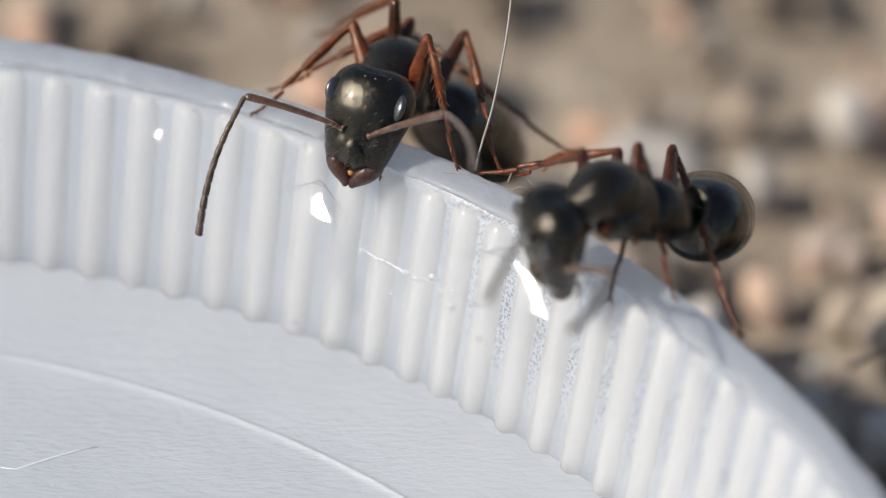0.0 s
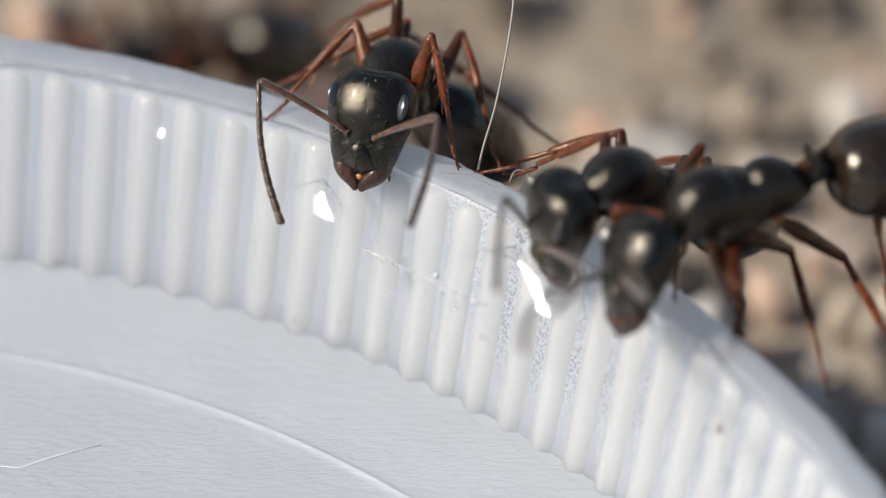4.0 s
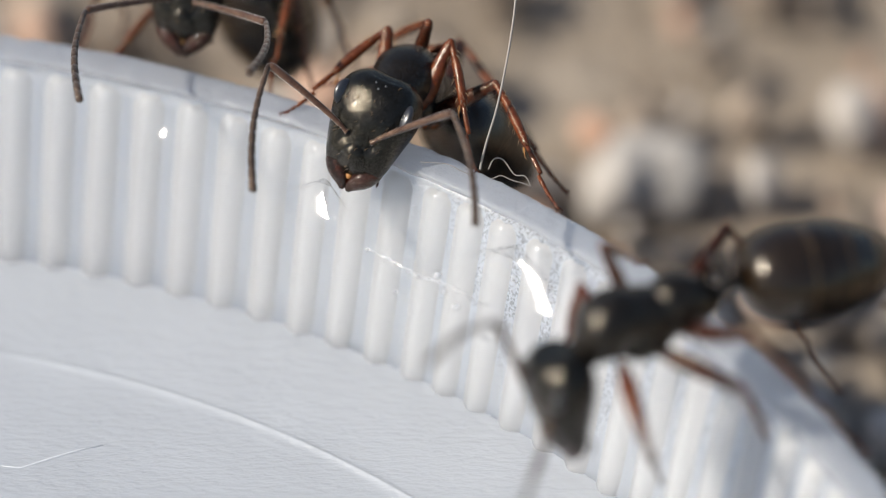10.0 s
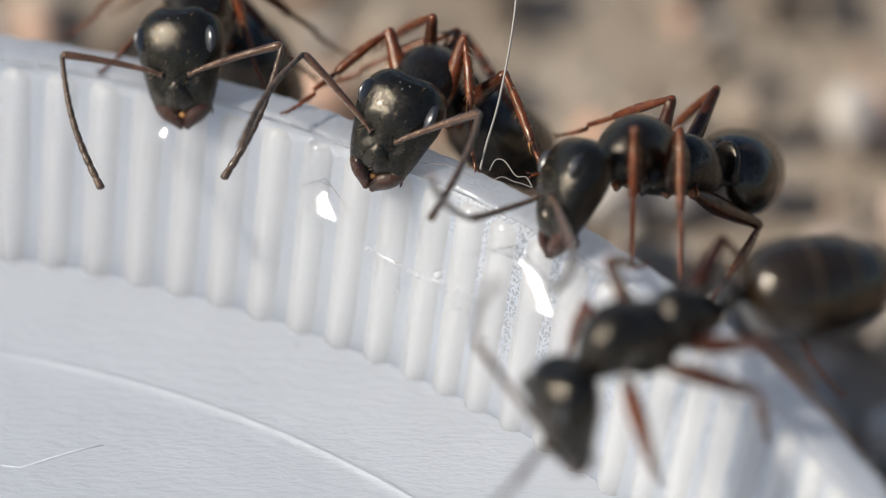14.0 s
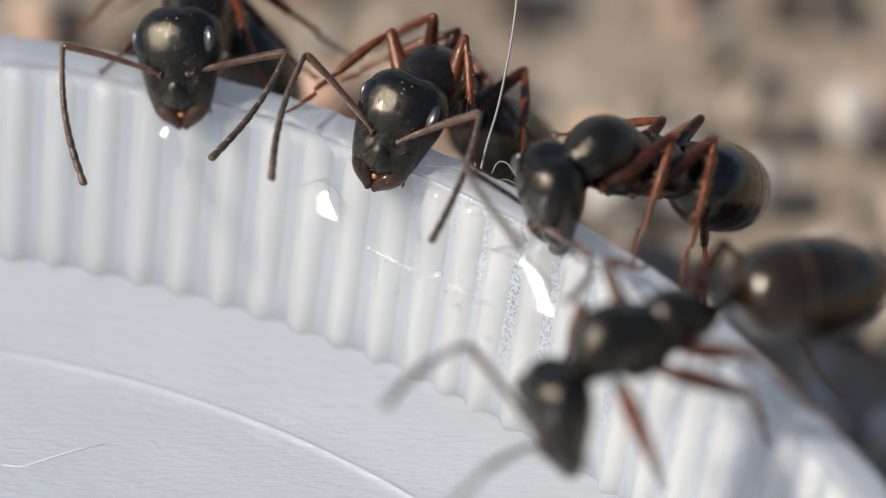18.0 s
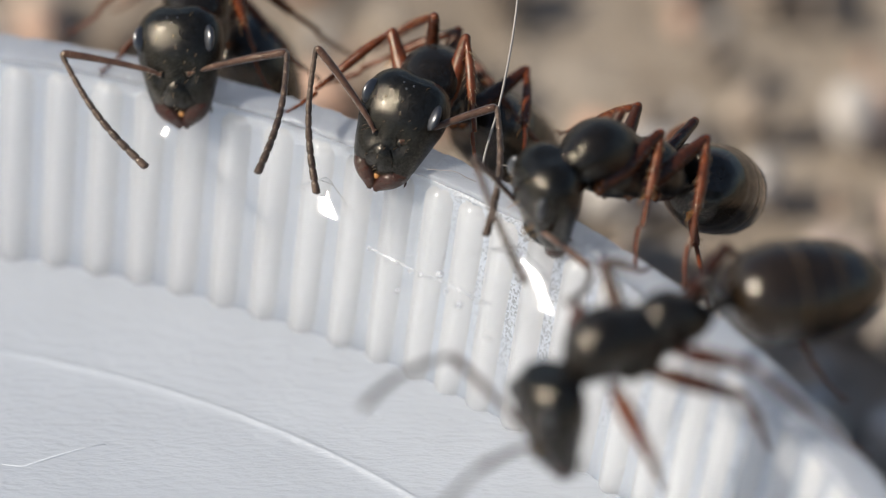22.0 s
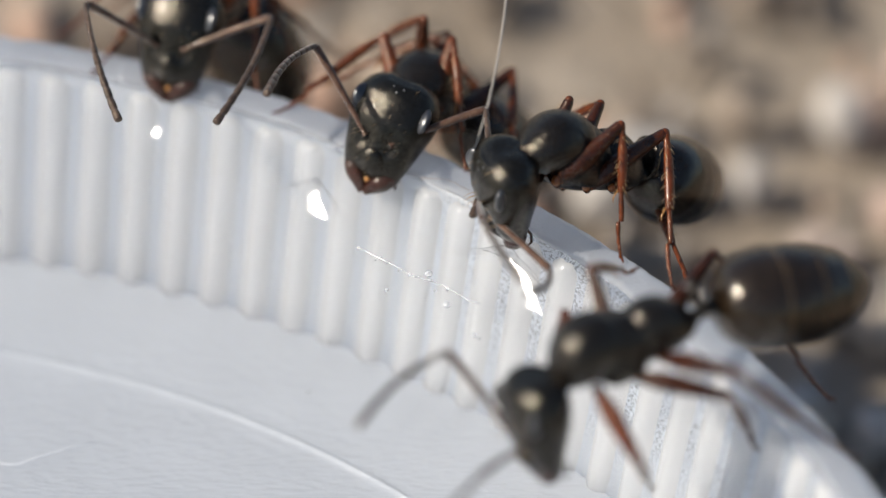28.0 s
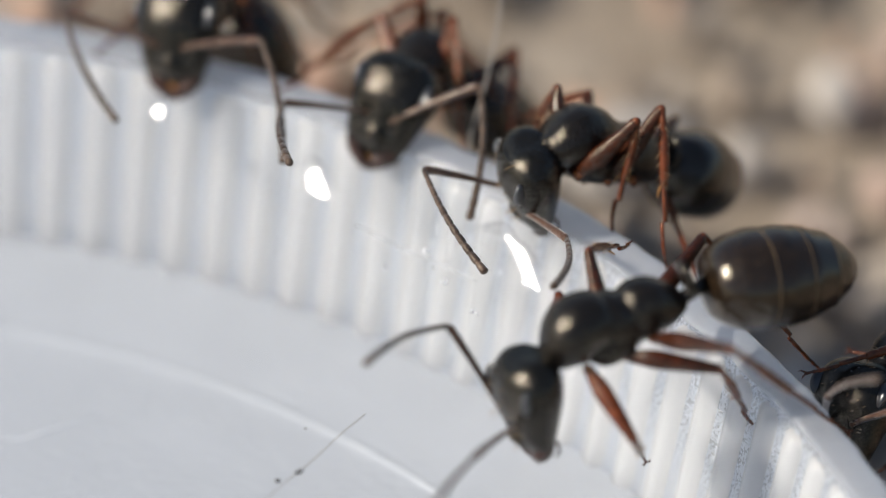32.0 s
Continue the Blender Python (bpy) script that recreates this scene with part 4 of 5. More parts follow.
            [(0, 0.75, -0.62, 0.25, 0.9, -0.15, -0.35), (2.5, 0.75, -0.62, 0.25, 0.9, -0.15, -0.35), (3.5, 0.75, -0.62, 0.25, 0.9, -0.15, -0.35), (7.3, 0.75, -0.62, 0.25, 0.9, -0.15, -0.35), (8, 0.75, -0.62, 0.25, 0.9, -0.15, -0.35), (8.6, 0.75, -0.62, 0.25, 0.9, -0.15, -0.35), (9.1, 0.75, -0.62, 0.25, 0.9, -0.15, -0.35), (9.5, 0.21, -0.53, 0.82, 0.48, -0.33, 0.81), (10, 0.27, -0.59, 0.76, 0.66, 0.28, 0.7), (10.5, 0.15, -0.53, 0.83, 0.78, -0.17, 0.6), (11.5, 0.09, -0.89, 0.45, 0.8, 0.56, 0.21), (13, -0.75, -0.1, 0.66, 0.48, -0.06, 0.88), (14, -0.2, -0.93, 0.31, 0.93, 0.33, 0.14), (17, -0.33, -0.89, 0.31, 0.73, 0.58, 0.35)] + [(18, -0.29, -0.9, 0.31, 0.97, 0.2, 0.14), (19, -0.56, -0.76, 0.33, 0.93, 0.34, 0.11), (20, -0.27, -0.91, 0.31, 0.92, 0.39, 0.08), (21, -0.22, -0.92, 0.31, 0.82, 0.52, 0.23), (23, -0.19, -0.93, 0.31, 0.71, 0.66, -0.25), (24, -0.28, -0.91, 0.31, 0.93, 0.34, -0.16), (25, -0.15, -0.94, 0.31, 0.83, 0.55, 0.11), (28, -0.22, -0.56, 0.8, 0.77, 0.53, 0.36), (29, -0.2, -0.67, 0.71, 0.85, 0.34, 0.39), (30, -0.25, -0.57, 0.78, 0.72, 0.36, 0.59), (31, -0.33, -0.75, 0.57, 0.59, -0.19, 0.78), (32, -0.23, -0.92, 0.31, 0.75, 0.58, 0.31)]],
        feet=[[(0, 10.15, 30.36, 0.58, 10.05, 31.23, 2.13), (2, 8.15, 26.17, 0.82, 8.41, 27.24, 2.37), (2.25, 8.34, 25.16, 0.85, 8.24, 26.02, 2.4), (2.5, 7.49, 23.47, 0.88, 7.76, 24.53, 2.43), (2.75, 7.72, 23.62, 0.8, 7.61, 24.49, 2.35), (3, 6.71, 23.09, 0.73, 6.98, 24.16, 2.28), (3.25, 6.81, 23.17, 0.56, 6.71, 24.03, 2.11), (3.5, 5.68, 22.56, 0.39, 5.95, 23.63, 1.94), (5.5, 1.42, 22.56, 0.23, 1.32, 23.43, 1.78), (7.3, 2.02, 22.72, 3.18, 1.87, 24.46, 3.93), (8, 6.88, 23.86, 2.24, 6.32, 25.19, 3.27), (8.5, 7.58, 20.61, 4.52, 7.03, 22.19, 5.43), (9, 7.98, 19.03, 5.15, 7.46, 20.4, 6.15), (10.4, 7.64, 16.46, 8, 8.09, 17.35, 9.68)],
            [(0, 7.9, 33.04, 0.33, 8.83, 32.88, 1.98), (2, 7.13, 29.52, 0.58, 7.69, 29.16, 2.22), (2.25, 6.09, 27.84, 0.6, 7.03, 27.68, 2.25), (2.5, 6.47, 26.82, 0.64, 7.03, 26.46, 2.28), (2.75, 5.47, 26.3, 0.55, 6.4, 26.14, 2.2), (3, 5.69, 26.44, 0.49, 6.25, 26.08, 2.13), (3.25, 4.56, 25.85, 0.31, 5.49, 25.69, 1.96), (3.5, 4.66, 25.92, 0.15, 5.22, 25.55, 1.79), (5.5, -0.83, 25.25, -0.02, 0.1, 25.08, 1.63), (7.3, -0.32, 24.86, 1.67, 0.4, 25.64, 3.1), (8, 3.4, 24.2, 2, 4.3, 25.5, 3.06), (8.5, 4.36, 21.78, 3.77, 5.09, 22.77, 5.05), (9, 4.55, 19.65, 4.73, 5.49, 20.87, 5.83), (10.4, 5.21, 16.82, 8, 6.14, 18.54, 7.99)],
            [(0, 10.74, 30.62, 0.53, 10.58, 31.46, 2.07), (2, 9.96, 27.1, 0.77, 9.44, 27.74, 2.32), (2.25, 8.93, 25.42, 0.8, 8.77, 26.26, 2.34), (2.5, 9.31, 24.4, 0.83, 8.78, 25.04, 2.38), (2.75, 8.3, 23.88, 0.75, 8.15, 24.72, 2.29), (3, 8.53, 24.02, 0.68, 8, 24.66, 2.23), (3.25, 7.4, 23.43, 0.51, 7.24, 24.27, 2.05), (3.5, 7.5, 23.49, 0.34, 6.97, 24.13, 1.89), (5.5, 2.01, 22.83, 0.18, 1.85, 23.66, 1.72), (7.3, 3.27, 24.04, 2.26, 2.58, 25.17, 3.4), (8, 7.13, 24.32, 1.86, 6.54, 25.6, 2.92), (8.5, 8.04, 22.29, 3.44, 7.31, 23.11, 4.81), (9, 8.27, 19.47, 4.78, 7.74, 20.8, 5.82), (10.4, 8.34, 17.16, 7.6, 8.22, 19.43, 7.94)],
            [(0, 9.68, 34.05, 0.28, 9.82, 33.46, 1.93), (2, 7.67, 29.86, 0.52, 8.18, 29.47, 2.16), (2.25, 7.87, 28.85, 0.55, 8.01, 28.26, 2.2), (2.5, 7.01, 27.16, 0.58, 7.52, 26.77, 2.22), (2.75, 7.24, 27.31, 0.5, 7.38, 26.72, 2.15), (3, 6.24, 26.78, 0.43, 6.75, 26.39, 2.07), (3.25, 6.34, 26.86, 0.26, 6.48, 26.27, 1.91), (3.5, 5.21, 26.26, 0.09, 5.71, 25.86, 1.73), (5.5, 0.94, 26.25, -0.07, 1.08, 25.66, 1.58), (7.3, 0.03, 25.28, 1.33, 0.71, 26.02, 2.78), (8, 4, 25.79, 0.87, 4.61, 26.38, 2.4), (8.5, 4.45, 22.3, 3.39, 5.17, 23.23, 4.7), (9, 5.33, 21.18, 3.63, 5.91, 21.72, 5.2), (10.4, 4.68, 18.34, 7.5, 6.38, 18.18, 9.03)],
            [(0, 13.02, 31.86, 0.54, 11.76, 32.1, 2.08), (2, 11.02, 27.67, 0.77, 10.12, 28.11, 2.32), (2.25, 11.21, 26.66, 0.81, 9.95, 26.9, 2.35), (2.5, 10.36, 24.97, 0.83, 9.47, 25.41, 2.38), (2.75, 10.59, 25.12, 0.76, 9.32, 25.36, 2.3), (3, 9.58, 24.6, 0.68, 8.69, 25.03, 2.23), (3.25, 9.68, 24.67, 0.52, 8.42, 24.91, 2.06), (3.5, 8.55, 24.07, 0.34, 7.66, 24.5, 1.89), (5.5, 4.29, 24.07, 0.19, 3.03, 24.3, 1.73), (7.3, 3.99, 24.85, 1.73, 3.05, 25.7, 3.06), (8, 7.94, 26.37, 0.49, 6.97, 26.66, 2.22), (8.5, 8.29, 23.29, 2.84, 7.47, 23.76, 4.41), (9, 9.32, 21.45, 3.47, 8.28, 21.82, 5.14), (10.4, 8.87, 18.43, 7, 8.14, 17.64, 9.91)],
            [(0, 10.73, 34.62, 0.29, 10.5, 33.83, 1.93), (2, 9.96, 31.1, 0.53, 9.36, 30.11, 2.17), (2.25, 8.92, 29.42, 0.56, 8.69, 28.63, 2.2), (2.5, 9.3, 28.4, 0.59, 8.7, 27.41, 2.23), (2.75, 8.3, 27.88, 0.51, 8.07, 27.09, 2.15), (3, 8.52, 28.02, 0.44, 7.92, 27.03, 2.08), (3.25, 7.39, 27.43, 0.27, 7.16, 26.64, 1.91), (3.5, 7.49, 27.5, 0.1, 6.89, 26.5, 1.74), (5.5, 2, 26.83, -0.06, 1.77, 26.03, 1.58), (7.3, 1.58, 27.03, 0.19, 1.51, 26.92, 2.2), (8, 4.38, 26.74, 0.24, 4.86, 26.99, 1.99), (8.5, 4.97, 24.48, 2.08, 5.44, 24.36, 4.03), (9, 5.81, 22.1, 3.02, 6.22, 22.32, 4.8), (10.4, 5.31, 19.51, 7, 6.81, 18.2, 9.37)]],
        tail=[(0, 0.961, 0.038, -0.213, 0.17), (9, 0.961, 0.038, -0.213, 0.17), (9.5, 0.888, -0.09, -0.405, -0.198), (32, 0.888, -0.09, -0.405, -0.198)])
    drive(ant_c,
        body=[(0, 12.976, 12.669, 8.911, 0.314, -0.135, -0.29, -0.894), (1, 13.158, 14.391, 7.953, 0.314, -0.135, -0.29, -0.894), (1.5, 13.597, 13.894, 8.199, 0.314, -0.135, -0.29, -0.894), (2, 12.847, 13.186, 9.08, 0.314, -0.135, -0.29, -0.894), (2.5, 12.474, 12.964, 8.911, 0.314, -0.135, -0.29, -0.894), (3, 13.056, 13.173, 9.048, 0.314, -0.135, -0.29, -0.894), (3.5, 13.057, 12.798, 8.961, 0.314, -0.135, -0.29, -0.894), (5.5, 13.696, 14.385, 7.914, 0.169, -0.257, -0.279, -0.91), (6, 14.15, 14.147, 7.673, 0.011, -0.65, -0.172, -0.74), (6.6, 16.922, 15.663, 6.054, 0.294, -0.18, 0.046, -0.937), (7.2, 21.388, 17.585, 1.654, 0.294, -0.18, 0.046, -0.937), (11.8, 21.377, 17.585, 1.654, 0.294, -0.18, 0.046, -0.937)] + [(12.45, 15.552, 16.326, 3.573, 0.294, -0.18, 0.046, -0.937), (13, 13.752, 14.312, 6.95, 0.007, -0.568, -0.001, -0.823), (13.5, 13.962, 14.323, 7.022, 0.166, -0.461, -0.112, -0.865), (14, 13.387, 14.25, 8.408, 0.314, -0.135, -0.29, -0.894), (14.5, 12.648, 14.025, 8.751, 0.314, -0.135, -0.29, -0.894), (17, 12.877, 13.864, 8.751, 0.314, -0.135, -0.29, -0.894), (19, 12.871, 13.754, 8.751, 0.314, -0.135, -0.29, -0.894), (20, 12.787, 13.725, 8.751, 0.314, -0.135, -0.29, -0.894), (25.5, 12.863, 13.785, 8.751, 0.314, -0.135, -0.29, -0.894), (28, 12.374, 13.626, 9.011, 0.314, -0.135, -0.29, -0.894), (29, 13.22, 14.125, 8.353, 0.314, -0.135, -0.29, -0.894), (29.5, 12.772, 13.909, 8.984, 0.314, -0.135, -0.29, -0.894)] + [(31, 12.747, 13.488, 8.927, 0.314, -0.135, -0.29, -0.894), (32, 12.743, 13.393, 8.927, 0.314, -0.135, -0.29, -0.894)],
        head=[(0, 0.56, -0.088, 0.775, -0.277), (1, 0.83, 0.251, 0.497, -0.038), (1.5, 0.866, 0.095, 0.476, -0.116), (2, 0.56, -0.088, 0.775, -0.277), (2.5, 0.56, -0.088, 0.775, -0.277), (3, 0.56, -0.088, 0.775, -0.277), (3.5, 0.56, -0.088, 0.775, -0.277), (5.5, 0.861, -0.324, 0.387, 0.055), (6, 0.664, -0.147, 0.695, 0.234), (6.6, 0.983, 0.032, 0.182, 0.017), (7.2, 0.983, 0.032, 0.182, 0.017), (11.8, 0.983, 0.032, 0.182, 0.017)] + [(12.45, 0.983, 0.032, 0.182, 0.017), (13, 0.772, 0.034, 0.597, 0.215), (13.5, 0.849, -0.101, 0.517, 0.039), (14, 0.827, 0.075, 0.543, -0.123), (14.5, 0.56, -0.088, 0.775, -0.277), (17, 0.56, -0.088, 0.775, -0.277), (19, 0.56, -0.088, 0.775, -0.277), (20, 0.56, -0.088, 0.775, -0.277), (25.5, 0.56, -0.088, 0.775, -0.277), (28, 0.56, -0.088, 0.775, -0.277), (29, 0.803, -0.135, 0.539, -0.214), (29.5, 0.59, -0.049, 0.77, -0.237)] + [(31, 0.512, -0.069, 0.785, -0.343), (32, 0.512, -0.069, 0.785, -0.343)],
        whips=[[(0, -0.44, 0.8, -0.41, -0.22, 0.75, 0.62), (2, -0.36, 0.86, -0.36, -0.36, 0.76, 0.54), (3, -0.45, 0.86, -0.22, -0.27, 0.85, 0.45), (6, 0.07, 0.07, 0.99, 0, 0.44, 0.9), (6.6, 0.78, -0.62, -0, 0.95, 0.11, 0.3), (12.3, 0.81, -0.59, -0.04, 0.82, 0.4, 0.41), (14, 0.44, 0.9, -0.02, 0.39, 0.85, 0.36), (17, -0.27, 0.95, -0.16, -0.33, 0.79, 0.51), (28, -0.02, 0.97, -0.23, -0.47, 0.73, 0.49), (29, 0.26, 0.97, -0.03, 0.03, 0.71, 0.7), (30, -0.11, 0.99, -0.1, -0.31, 0.85, 0.42), (31, -0.39, 0.91, -0.16, -0.47, 0.82, 0.32), (32, -0.31, 0.91, -0.28, -0.42, 0.85, 0.33)],
            [(0, -0.73, 0.6, 0.32, -0.16, 0.79, 0.59), (1, 0.44, 0.67, 0.6, 0.8, 0.61, -0.01), (2, -0.55, 0.66, 0.51, -0.34, 0.62, 0.71), (3, -0.71, 0.42, 0.56, 0.36, 0.9, 0.26), (3.5, -0.79, 0.35, 0.51, 0.03, 0.9, 0.44), (5.5, 0.9, -0.02, 0.44, 0.42, 0.82, 0.38), (6, 0.67, -0.29, 0.69, -0.33, 0.45, 0.83), (6.6, 0.71, -0.7, 0.1, 0.86, -0.49, -0.13), (12.3, 0.76, -0.65, 0.04, 0.38, -0.06, 0.92), (13, 0.92, 0.27, 0.29, -0.44, 0.36, 0.82), (14, 0.56, 0.4, 0.73, -0.05, 0.71, 0.7), (14.5, -0.64, 0.63, 0.45, -0.25, 0.82, 0.51), (17, -0.65, 0.03, 0.76, 0.2, 0.94, -0.29), (18, -0.7, 0.11, 0.71, -0.07, 1, -0)] + [(19, -0.67, -0.02, 0.74, 0.19, 0.95, -0.26), (20, -0.71, 0.18, 0.68, 0.02, 1, -0.09), (23, -0.84, 0.04, 0.55, 0.5, 0.87, -0.01), (25, -0.72, 0.12, 0.69, -0.01, 1, -0.09), (28, -0.45, 0.83, 0.33, -0.23, 0.97, 0.12), (29, -0.03, 0.52, 0.85, 0.16, 0.95, 0.27), (30, -0.62, 0.36, 0.69, 0.07, 0.97, 0.24), (31, -0.64, -0.03, 0.77, -0.07, 0.96, 0.28), (32, -0.52, 0.04, 0.85, 0.13, 0.98, -0.17)]],
        feet=[[(0, 12.71, 12.04, 7.7, 13.12, 12.98, 9.36), (5.8, 12.66, 12.01, 7.7, 13.06, 13.21, 9.19), (6.6, 14.52, 14.15, 6, 15.46, 15.73, 5.37), (7.2, 19.8, 17.55, 0.1, 19.76, 16.99, 1.97), (11.8, 19.78, 17.55, 0.1, 19.75, 16.99, 1.97), (12.5, 13.27, 14.66, 6, 14, 16.33, 5.31), (13.5, 12.95, 12.26, 8.12, 13.02, 13.72, 9.27), (27, 13, 12.32, 8.12, 13.02, 13.72, 9.27), (29.5, 12.89, 12.66, 8, 13.05, 12.85, 9.93)],
            [(0, 11.31, 14.48, 8, 12.31, 13.43, 9.3), (5.8, 11.25, 14.45, 8, 12.69, 13.91, 9.2), (6.6, 14.52, 14.15, 6, 15.18, 15.85, 5.33), (7.2, 19.8, 17.55, 0.1, 19.69, 16.67, 1.84), (11.8, 19.78, 17.55, 0.1, 19.68, 16.67, 1.84), (12.5, 13.27, 14.66, 6, 14.07, 16.27, 5.25), (13.5, 11.52, 14.44, 8, 13.06, 15.62, 8.2), (27, 11.57, 14.51, 8, 12.34, 14.01, 9.72), (29.5, 11.67, 14.71, 8, 12.03, 14.33, 9.88)],
            [(0, 13.64, 11.69, 8, 13.04, 13.38, 9.44), (5.8, 13.58, 11.66, 8, 13.34, 13.58, 9.23), (6.6, 14.52, 14.15, 6, 15.66, 15.97, 5.19), (7.2, 19.8, 17.55, 0.1, 20.43, 16.76, 2.17), (11.8, 19.78, 17.55, 0.1, 20.42, 16.76, 2.17), (12.5, 13.27, 14.66, 6, 14.27, 16.51, 5.07), (13.5, 13.65, 11.88, 8, 13.53, 14.12, 9.12), (27, 13.7, 11.94, 8, 13.53, 14.12, 9.12), (29.5, 13.68, 11.86, 8, 13.43, 13.26, 9.81)],
            [(0, 10.86, 14.54, 8, 12.82, 13.79, 8.93), (5.8, 10.8, 14.51, 8, 12.84, 14.07, 8.95), (6.6, 14.52, 14.15, 6, 15.33, 16.12, 5.15), (7.2, 19.8, 17.55, 0.1, 20.38, 16.88, 2.22), (11.8, 19.78, 17.55, 0.1, 20.37, 16.88, 2.22), (12.5, 13.27, 14.66, 6, 14.3, 16.55, 5.11), (13.5, 11.9, 15.96, 7.5, 13.46, 14.61, 8.53), (27, 11.95, 16.02, 7.5, 12.75, 14.62, 9.14), (29.5, 11.47, 15.85, 7.5, 12.6, 14.96, 9.29)],
            [(0, 14.57, 11.5, 7.5, 15.2, 12.9, 7.36), (3.6, 14.57, 11.5, 7.5, 15.2, 12.9, 7.36), (5.8, 14.52, 11.47, 7.5, 15.1, 14.25, 6.25), (6.6, 14.52, 14.15, 6, 15.94, 16.6, 4.74), (7.2, 19.8, 17.55, 0.1, 21.43, 16.83, 2.63), (11.8, 19.78, 17.55, 0.1, 21.42, 16.83, 2.63), (12.5, 13.27, 14.66, 6, 14.07, 17.22, 4.45), (13.5, 14.02, 11.87, 7.5, 15.42, 14.18, 5.98), (27, 14.07, 11.92, 7.5, 13.49, 14.97, 7.42), (29.5, 14.25, 11.81, 7.5, 13.84, 14.87, 7.21)],
            [(0, 12.96, 17.03, 6, 13.19, 14.46, 7.73), (5.8, 12.91, 17, 6, 14.46, 15.65, 8.32), (6.6, 14.52, 14.15, 6, 15.6, 16.72, 4.65), (7.2, 19.8, 17.55, 0.1, 21.37, 17.27, 2.76), (11.8, 19.78, 17.55, 0.1, 21.36, 17.27, 2.76), (12.5, 13.27, 14.66, 6, 13.91, 17.21, 4.37), (13.5, 13.14, 17.26, 6, 14.02, 15.37, 8.3), (27, 13.19, 17.32, 6, 13.61, 15.11, 8.13), (29.5, 13.18, 17.01, 6, 14.02, 15.09, 8.29)]],
        tail=[(0, 0.921, -0.011, 0.026, 0.388), (3.5, 0.921, -0.011, 0.026, 0.388), (5.5, 0.999, 0, -0.035, 0), (13.5, 0.999, 0, -0.035, 0), (14, 0.921, -0.011, 0.026, 0.388), (17, 0.956, 0.019, -0.063, 0.285), (32, 0.956, 0.019, -0.063, 0.285)])
